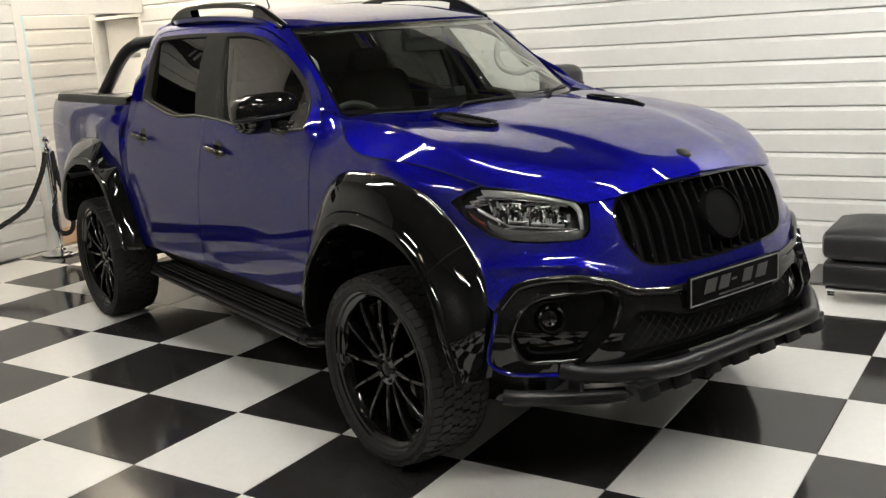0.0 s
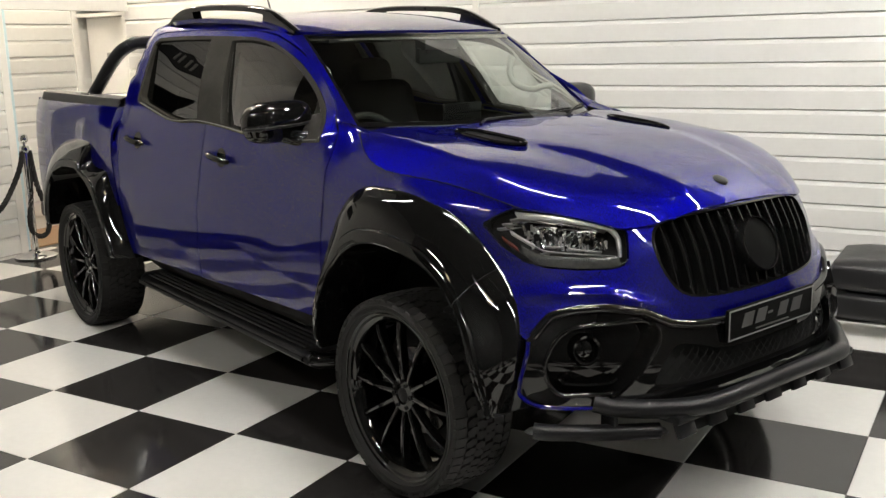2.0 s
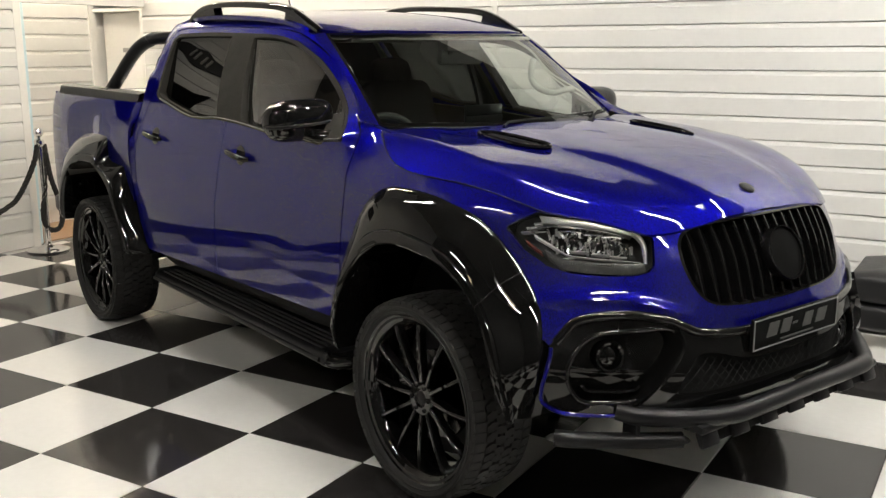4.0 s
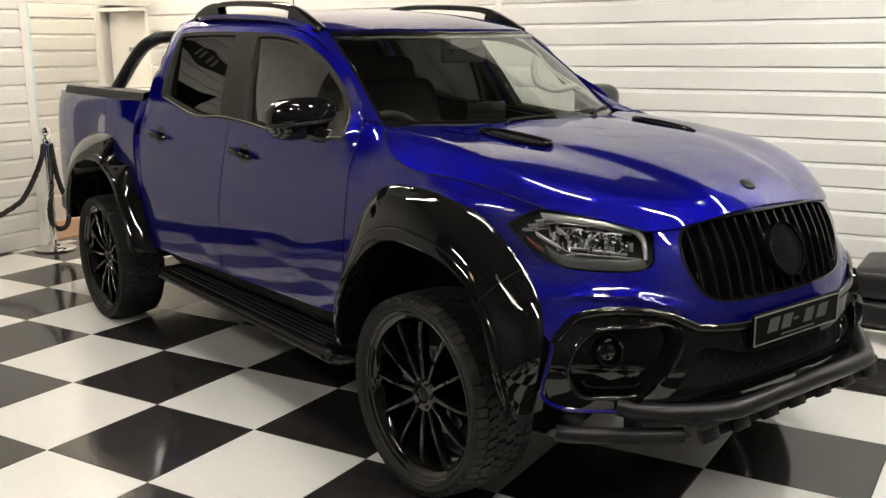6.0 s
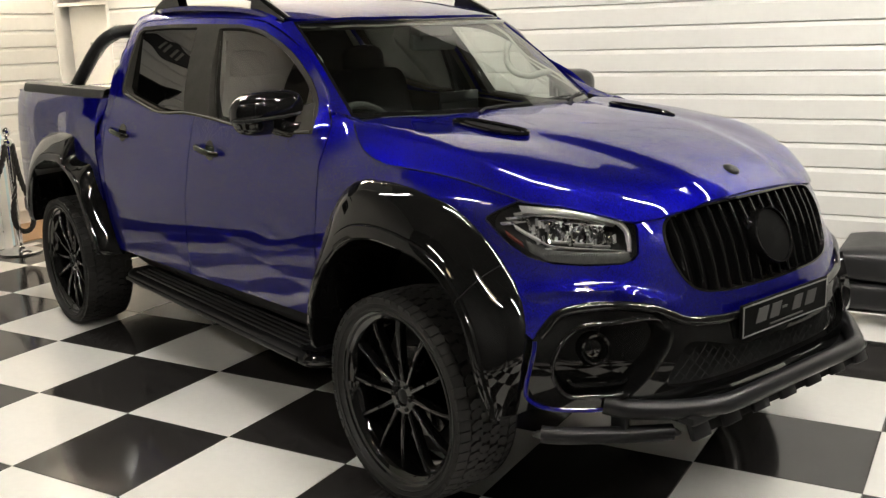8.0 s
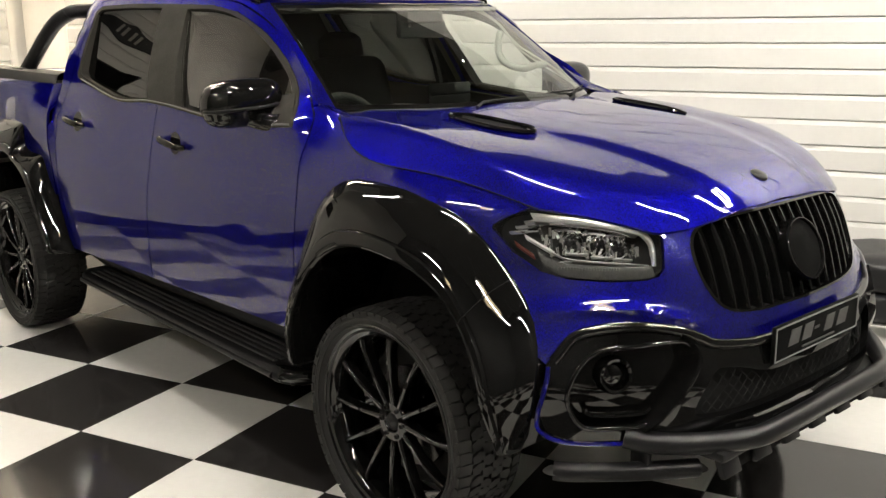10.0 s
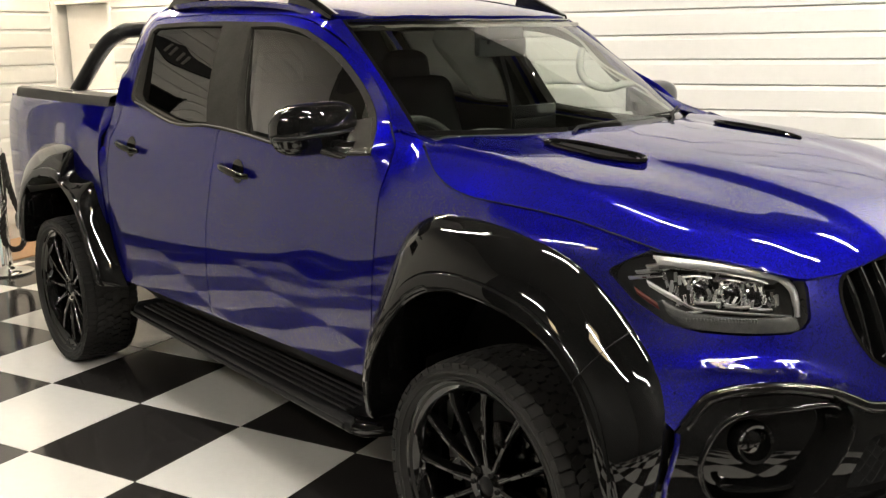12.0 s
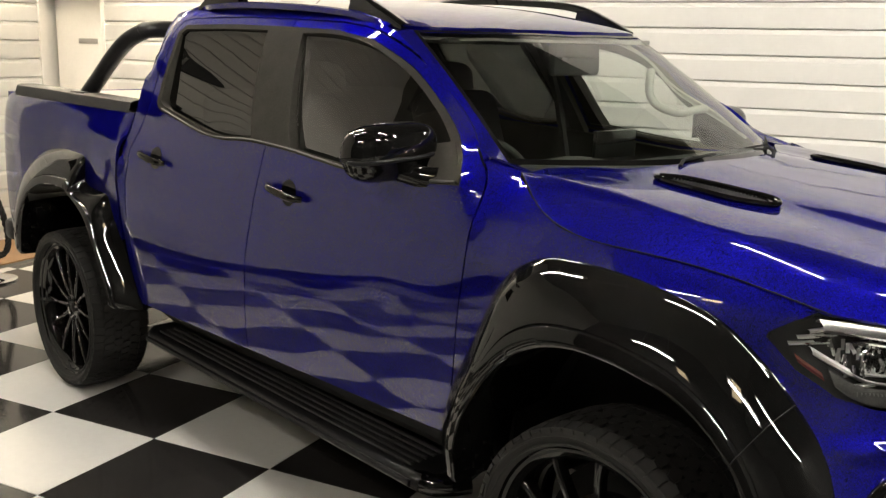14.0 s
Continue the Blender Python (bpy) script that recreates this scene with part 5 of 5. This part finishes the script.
for s in SIDES:
    flare("front_flare", ARCH_F_OUT, ARCH_F_IN, s, .095)
    flare("rear_flare", ARCH_R_OUT, ARCH_R_IN, s, .10)
    for x0, inn in ((0.0, ARCH_F_IN), (-3.10, ARCH_R_IN)):
        pts = flat_spline(inn, 3, False)
        rows = [[(x0 + (x - x0) * 1.02, s * w, .37 + (z - .37) * 1.02) for x, z in pts] for w in (.95, .58)]
        bm = grid(rows)
        bm.faces.new([v for v in bm.verts if abs(abs(v.co.y) - .58) < .001])
        part("wheel_well", bm, DARK, truck, "black wheel well liner")
    # running board
    zt = .365

    def rise(x):
        return .040 * (-.69 - x) / 1.76
    prof = [(.66, zt - .02), (.70, zt + .006), (.875, zt + .004), (.900, zt - .006), (.912, zt - .026), (.902, zt - .048), (.87, zt - .06), (.70, zt - .06), (.66, zt - .045)]
    xs = [-2.52, -2.49, -2.45, -.74, -.70, -.675, -.66]
    pull = [.06, .02, 0, 0, .004, .03, .07]
    rows = [[(x, s * (min(w, .912 - d) if w > .8 else w), z + rise(x)) for w, z in prof] for x, d in zip(xs, pull)]
    bm = grid(rows, close_v=True)
    bm.verts.ensure_lookup_table()
    bm.faces.new(bm.verts[:len(prof)])
    bm.faces.new(bm.verts[-len(prof):])
    step = part("running_board", bm, SATIN, truck, "black running board with ribbed tread", smooth=50)
    for k in range(5):
        w = .735 + k * .032
        bm = box(-2.42, -.76, s * w - .009, s * w + .009, zt + .003, zt + .013, bevel=.004)
        for v in bm.verts:
            v.co.z += rise(v.co.x)
        part("rib", bm, PLASTIC, step)
    part("edge_bar", tube([(-2.46, s * .909, zt - .028 + rise(-2.46)), (-.72, s * .909, zt - .028 + rise(-.72))], .012, 8), SATIN, step)
    part("end_piece", tube(spline([(-.735, s * .868, zt - .030), (-.68, s * .862, zt - .030), (-.635, s * .83, zt - .028), (-.60, s * .77, zt - .026)], 4), [.036] * 7 + [.034] * 6, 12), GLOSS, step, "gloss black end piece")
    for x in (-2.1, -1.4, -.85):
        part("bracket", box(x - .03, x + .03, s * .66 - .10, s * .66 + .10, zt - .05, zt - .01), DARK, step)
    # sill under the doors
    sill = [[(x, s * w, z) for w, z in ((.86, .558), (.885, .556), (.862, .50), (.80, .44), (.66, .42))] for x in (-2.42, -.46)]
    part("sill", grid(sill), DARK, truck, "dull black sill")

# wheels
R, RIM, HALF = .379, .312, .135


def wheel(name, x, s):
    w = thing(name, "", "")
    w.parent = truck
    w.location = (x, s * (.842 if x > -1 else .884), R)
    for key in ("label", "category"):
        if key in w:
            del w[key]
    sidewall = [(RIM - .012, -.105), (RIM + .004, -.112), (RIM + .014, -.124), (RIM + .03, -.133), (.352, -.131), (.362, -.122), (.369, -.108), (.3695, 0), (.369, .108), (.362, .122), (.352, .131), (RIM + .03, .133), (RIM + .014, .124), (RIM + .004, .112), (RIM - .012, .105)]
    tyre = part("tyre", lathe(sidewall, 72, "Y"), RUBBER, w, "black all-terrain tyre", smooth=40)
    tread = bmesh.new()
    n = 62
    pitch = 2 * math.pi / n

    def block(outline, top):
        low = [tread.verts.new((.368 * math.cos(a), y, .368 * math.sin(a))) for a, y in outline]
        ca, cy = sum(a for a, _ in outline) / len(outline), sum(y for _, y in outline) / len(outline)
        high = [tread.verts.new((top(y) * math.cos(ca + (a - ca) * .95), cy + (y - cy) * .97, top(y) * math.sin(ca + (a - ca) * .95))) for a, y in outline]
        tread.faces.new(high)
        for i in range(len(outline)):
            j = (i + 1) % len(outline)
            tread.faces.new((low[i], low[j], high[j], high[i]))

    for k in range(n):
        for row, y0 in enumerate((-.060, -.020, .020, .060)):
            a = pitch * (k + .5 * (row % 2)) + .010 * math.sin(2.4 * k + row)
            lean = pitch * (.10 if row % 2 else -.10)
            block([(a - pitch * .34 + lean, y0 - .022), (a + pitch * .26 + lean, y0 - .025), (a + pitch * .47, y0), (a + pitch * .30 - lean, y0 + .022), (a - pitch * .26 - lean, y0 + .025), (a - pitch * .47, y0)], lambda y: .379 - .35 * y * y)
        for sy in (-1, 1):
            a = pitch * (k + .25)
            block([(a - pitch * .46, sy * .090), (a + pitch * .05, sy * .084), (a + pitch * .46, sy * .090), (a + pitch * .45, sy * .1310), (a - pitch * .45, sy * .1310)], lambda y: .379 - .35 * y * y - (.007 if abs(y) > .12 else 0))
            ln = .014 if k % 2 else .007
            add_box(tread, .367 - ln, .369, sy * .1285 - .0020, sy * .1285 + .0020, -.0145, .0145, m=pose(0, 0, 0, 0, -math.degrees(a), 0))
    tagged(part("tread", tread, RUBBER, tyre, smooth=0), kind="stuff")
    for r in (.327, .346):
        part("sidewall_ring", lathe([(r - .003, s * .131), (r - .002, s * .1355), (r + .002, s * .1355), (r + .003, s * .131)], 64, "Y"), RUBBER, tyre)
    o = s
    rim = part("rim", lathe([(RIM - .012, -o * .10), (RIM - .02, -o * .06), (RIM - .045, o * .02), (RIM - .035, o * .085), (RIM - .022, o * .100), (RIM - .004, o * .108), (RIM + .004, o * .115), (RIM + .006, o * .104)], 72, "Y"), GLOSS, w, "gloss black multi-spoke rim", smooth=40)
    part("brake_disc", lathe([(0, o * .0), (.165, o * .0), (.165, -o * .02), (0, -o * .02)], 40, "Y"), SMOKED, w, "dull steel brake disc")
    part("drum", lathe([(0, -o * .03), (.235, -o * .03), (.24, -o * .1)], 40, "Y"), DARK, w)
    for k in range(12):
        a = 2 * math.pi * (k + .5 * 0) / 12
        m = pose(0, 0, 0, 0, -math.degrees(a), 0)
        sp = bmesh.new()
        rows = []
        for r, hw, y in ((.050, .013, .078), (.09, .010, .084), (.16, .0085, .090), (.24, .009, .093), (RIM - .024, .014, .088)):
            rows.append([m @ Vector((r, o * (y - .034), -hw * 1.2)), m @ Vector((r, o * (y - .006), -hw)), m @ Vector((r, o * y, -hw * .55)), m @ Vector((r, o * y, hw * .55)), m @ Vector((r, o * (y - .006), hw)), m @ Vector((r, o * (y - .034), hw * 1.2))])
        grid(rows, bm=sp)
        part("spoke", sp, GLOSS, rim, smooth=50)
    hub = part("hub", lathe([(0, o * .070), (.028, o * .070), (.033, o * .074), (.036, o * .082), (.062, o * .080), (.070, o * .070), (.072, o * .03)], 40, "Y"), GLOSS, rim)
    part("centre_cap", lathe([(0, o * .081), (.02, o * .080), (.028, o * .076), (.03, o * .066)], 28, "Y"), SATIN, rim, "round centre cap")
    for k in range(6):
        a = 2 * math.pi * k / 6
        c = Vector((.049 * math.cos(a), o * .08, .049 * math.sin(a)))
        part("bolt", lathe([(0, o * .006), (.007, o * .006), (.009, 0), (.009, -o * .01)], 8, "Y", m=Matrix.Translation(c)), DARK, rim)
    return w


for s in SIDES:
    wheel("front_wheel", 0.0, s)
    wheel("rear_wheel", -3.14, s)

# bed: rails, cover, tailgate, styling hoop
for s in SIDES:
    rows = []
    for x in [-2.57 - k * .116 for k in range(13)]:
        zt = 1.346 + .010 * min((-2.57 - x) / 1.0, 1)
        e = side_width(x, 1.345)
        rows.append([(x, s * (e - .004), zt - .025), (x, s * (e + .004), zt), (x, s * (e - .008), zt + .038), (x, s * (e - .03), zt + .046), (x, s * (e - .09), zt + .046), (x, s * (e - .11), zt + .030), (x, s * (e - .115), zt - .05)])
    part("bed_rail", grid(rows), PLASTIC, truck, "black plastic bed rail cap")
    hoop_leg = [(-3.16, s * .83, 1.375), (-3.07, s * .805, 1.46), (-2.97, s * .775, 1.56), (-2.88, s * .745, 1.635), (-2.82, s * .70, 1.675), (-2.80, s * .62, 1.690)]
    if s < 0:
        hoop = part("styling_bar", tube(spline(hoop_leg + [(-2.80, 0, 1.694)] + [(x, -y, z) for x, y, z in reversed(hoop_leg)], 5), .038, 14), SATIN, truck, "black tubular bed styling bar")
    part("foot", box(-3.25, -3.09, s * .83 - .04, s * .83 + .04, 1.378, 1.404, bevel=.008), SATIN, hoop)
part("bed_cover", box(-4.18, -2.60, -.79, .79, 1.325, 1.345, bevel=.004), SILVER, truck, "silver slatted bed cover")
part("tailgate", panel([(-.72, .62), (.72, .62), (.80, .9), (.80, 1.345), (-.80, 1.345), (-.80, .9)], lambda y, z: (-4.25 + .02 * abs(z - 1.0), y, z), (), .1, .04), BLUE, truck)
part("rear_bumper", box(-4.40, -4.22, -.84, .84, .50, .62, bevel=.03), SATIN, truck, "black rear bumper")

# mirrors
for s in SIDES:
    c = Vector((-.852, s * .897, 1.342))

    def shell(d, grow=1.0):
        def sq(t, p):
            return math.copysign(abs(t) ** p, t)
        low = 1 - .10 * ease((-.12 - d.z) / .12)
        v = Vector((sq(d.x, .75) * (.085 if d.x > 0 else .065) * low, sq(d.y, .62) * .145 * (low + 1) / 2, sq(d.z, .70) * (.082 if d.z > 0 else .093))) * grow
        v.x += .02 * (d.z * .3) - .02 * s * d.y
        v.z += -.012 * s * d.y + .004
        return v + c

    bm = bmesh.new()
    bmesh.ops.create_uvsphere(bm, u_segments=40, v_segments=32, radius=1.0)
    for v in bm.verts:
        v.co = shell(v.co.copy())
    mirror = part("door_mirror", bm, GLOSS, truck, "gloss black door mirror", smooth=60)
    lens = []
    for k in range(19):
        a = math.radians(-42 + k * 7.2)
        z = -.085 - .03 * math.sin(math.radians(k * 9))
        lens.append(shell(Vector((math.cos(a) * math.cos(z), s * math.sin(a) * math.cos(z), math.sin(z)))))
    part("indicator", tube(lens, [.002] + [.0065] * 17 + [.002], 10), SATIN, mirror, "smoked indicator strip")
    part("arm", tube(spline([(-.70, s * .83, 1.272), (-.735, s * .85, 1.272), (-.815, s * .875, 1.285)], 4), [.034] * 9, 12), GLOSS, mirror)
    sail = [(-.585, 1.275), (-.60, 1.375), (-.68, 1.36), (-.72, 1.275)]
    part("sail", panel(sail, side_surface(s, .006), (), .04, .01, flip=(s > 0)), PILLARBLACK, mirror)
    part("mirror_glass", box(c.x - .068, c.x - .062, c.y - .10, c.y + .10, 1.29, 1.40, bevel=.003), CHROME, mirror, "mirror glass")

# ---------------------------------------------------------------- the pickup: inside and underneath
part("floor_pan", box(-2.5, -.30, -.80, .80, .46, .52), DARK, truck)
part("chassis", box(-4.2, .66, -.50, .50, .36, .50, bevel=.02), DARK, truck)
part("engine_bay", box(-.30, .62, -.56, .56, .45, 1.0), DARK, truck)
part("bed_floor", box(-4.20, -2.6, -.56, .56, .55, 1.30), DARK, truck)
part("firewall", box(-.46, -.40, -.80, .80, .5, 1.20), DARK, truck)
for x in (0, -3.14):
    part("axle", tube([(x, -.78, R), (x, .78, R)], .05, 10), DARK, truck)
for s in SIDES:
    part("pillar_trim", panel(pillars, lambda x, z, s=s: skin(x, z, s, -.05) + Vector((-.035 * min(max((x + 1.5) / .5, 0), 1), 0, -.012)), (), .06, .01, flip=(s > 0)), GREYTRIM, truck, "light grey inner pillar trim", smooth=32)
    part("door_trim", panel([(-.55, 1.255), (-.55, .56), (-2.40, .56), (-2.42, 1.30), (-2.0, 1.285), (-1.5, 1.27), (-1.0, 1.235)], side_surface(s, -.055), (), .08, .02, flip=(s > 0)), CABIN, truck, "dark door lining")
    bp = [(-1.62, 1.70), (-1.71, 1.70), (-1.60, 1.27), (-1.49, 1.27)]
    part("belt_pillar", panel(bp, side_surface(s, -.05), (), .06, .03, flip=(s > 0)), CABIN, truck, "dark middle pillar lining")
    part("seat_belt", tube([(-1.60, s * .64, 1.62), (-1.57, s * .70, 1.40), (-1.55, s * .76, 1.10)], .018, 4), CABIN, truck, "dark seat belt")
    grab = spline([(-.99, s * .585, 1.565), (-.975, s * .555, 1.53), (-.965, s * .55, 1.47), (-.92, s * .555, 1.425), (-.84, s * .575, 1.405), (-.79, s * .61, 1.42), (-.765, s * .65, 1.425)], 5)
    part("grab_handle", tube(grab, .016, 10), GREYTRIM, truck, "light grey grab handle")
part("headliner", panel([(x + (-.02 if x > -1.2 else .02), y * .95) for x, y in roof_out], lambda x, y: (x, y, roof_z(x, y) - .04), (), .12, .01), GREYTRIM, truck, "light grey headlining")
dash_rows = []
for y in [-.76 + k * .076 for k in range(21)]:
    hood_bump = .035 * math.exp(-((y + .37) / .16) ** 2)
    dash_rows.append([(ws_low(abs(y)) - .02, y, 1.285), (-.42 - .1 * abs(y), y, 1.295 + hood_bump * .5), (-.60, y, 1.285 + hood_bump), (-.72, y, 1.26 + hood_bump), (-.78, y, 1.20), (-.76, y, 1.08), (-.62, y, .95), (-.50, y, .80)])
part("dashboard", grid(dash_rows), CABIN, truck, "dark soft dashboard", smooth=50)
part("centre_screen", box(-.72, -.70, -.11, .11, 1.28, 1.375, bevel=.004), GLOSS, truck, "dark centre display")
wheel_c = Matrix.Translation((-.90, -.37, 1.16)) @ pose(0, 0, 0, 0, 66, 0)
sw = part("steering_wheel", tube([wheel_c @ Vector((.185 * math.cos(a), .185 * math.sin(a), 0)) for a in (2 * math.pi * k / 36 for k in range(36))], .016, 10, close=True), CABIN, truck, "dark steering wheel")
part("wheel_boss", lathe([(0, .03), (.06, .028), (.085, .01), (.09, -.03)], 24, m=wheel_c), CABIN, sw)
for a in (0, 140, 220):
    e = wheel_c @ Vector((.18 * math.cos(radians(a + 90)), .18 * math.sin(radians(a + 90)), 0))
    part("wheel_spoke", tube([wheel_c @ Vector((0, 0, 0)), e], .014, 8), CABIN, sw)
part("column", tube([(-.90, -.37, 1.14), (-.60, -.37, 1.05)], .05, 12), CABIN, sw)


def seat(x, y, wide, back_z):
    st = part("seat_cushion", cushion(x - .26, x + .26, y - wide, y + wide, .74, .92, .06), SEAT, truck, "dark leather seat")
    bm = cushion(-.07, .07, -wide * .95, wide * .95, 0, .60, .06)
    for v in bm.verts:
        v.co = Matrix.Translation((x - .24, y, .86)) @ pose(0, 0, 0, 0, -18, 0) @ v.co
    part("backrest", bm, SEAT, st)
    for dy in ((0,) if wide < .4 else (-.36, .36)):
        bm = cushion(-.05, .05, -.13, .13, 0, .19, .045)
        for v in bm.verts:
            v.co = Matrix.Translation((x - .43, y + dy, back_z)) @ pose(0, 0, 0, 0, -10, 0) @ v.co
        part("headrest", bm, SEAT, st)
        for k in (-.05, .05):
            part("headrest_post", tube([(x - .42, y + dy + k, back_z - .06), (x - .43, y + dy + k, back_z + .02)], .006, 6), CABIN, st)


seat(-1.50, -.37, .25, 1.37)
seat(-1.50, .37, .25, 1.37)
seat(-2.12, 0, .62, 1.38)
mr = part("rear_view_mirror", box(-.99, -.955, -.05, .21, 1.550, 1.625, bevel=.012), CABIN, truck, "dark rear-view mirror")
part("mirror_stalk", tube([(-.955, 0, 1.60), (-.93, 0, 1.66)], .012, 8), CABIN, mr)
part("sensor_box", box(-1.0, -.92, -.04, .16, 1.615, 1.665, bevel=.01), CABIN, mr)
part("sun_visor", box(-1.16, -.98, .17, .55, 1.665, 1.682, bevel=.006, m=None), GREYTRIM, truck, "light grey sun visor folded up")
part("sun_visor", box(-1.20, -1.03, -.50, -.15, 1.655, 1.672, bevel=.006, m=None), CABIN, truck, "dark sun visor")

TILE_ODD = 1


# ---------------------------------------------------------------- floor tiles, one by one
TILE = 0.6


def tile_mesh(name, mat, w, d):
    g = 0.0015
    bm = box(g, w - g, g, d - g, -0.008, 0.0, bevel=0.0015, segments=1)
    me = bpy.data.meshes.new(name)
    bm.to_mesh(me)
    bm.free()
    me.materials.append(mat)
    return me


tile_meshes = {}
for i in range(-10, 10):
    for j in range(-8, 6):
        x0, x1 = max(i * TILE, XA if j > 2 else XW), min((i + 1) * TILE, XE)
        y0, y1 = max(j * TILE, YS), min((j + 1) * TILE, YN)
        if x1 - x0 < 0.02 or y1 - y0 < 0.02:
            continue
        mat = TILE_W if (i + j) % 2 == TILE_ODD else TILE_B
        key = (mat.name, round(x1 - x0, 3), round(y1 - y0, 3))
        if key not in tile_meshes:
            tile_meshes[key] = tile_mesh("tile", mat, x1 - x0, y1 - y0)
        ob = new("tile", tile_meshes[key])
        ob.location = (x0, y0, 0)
        ob.parent = floor
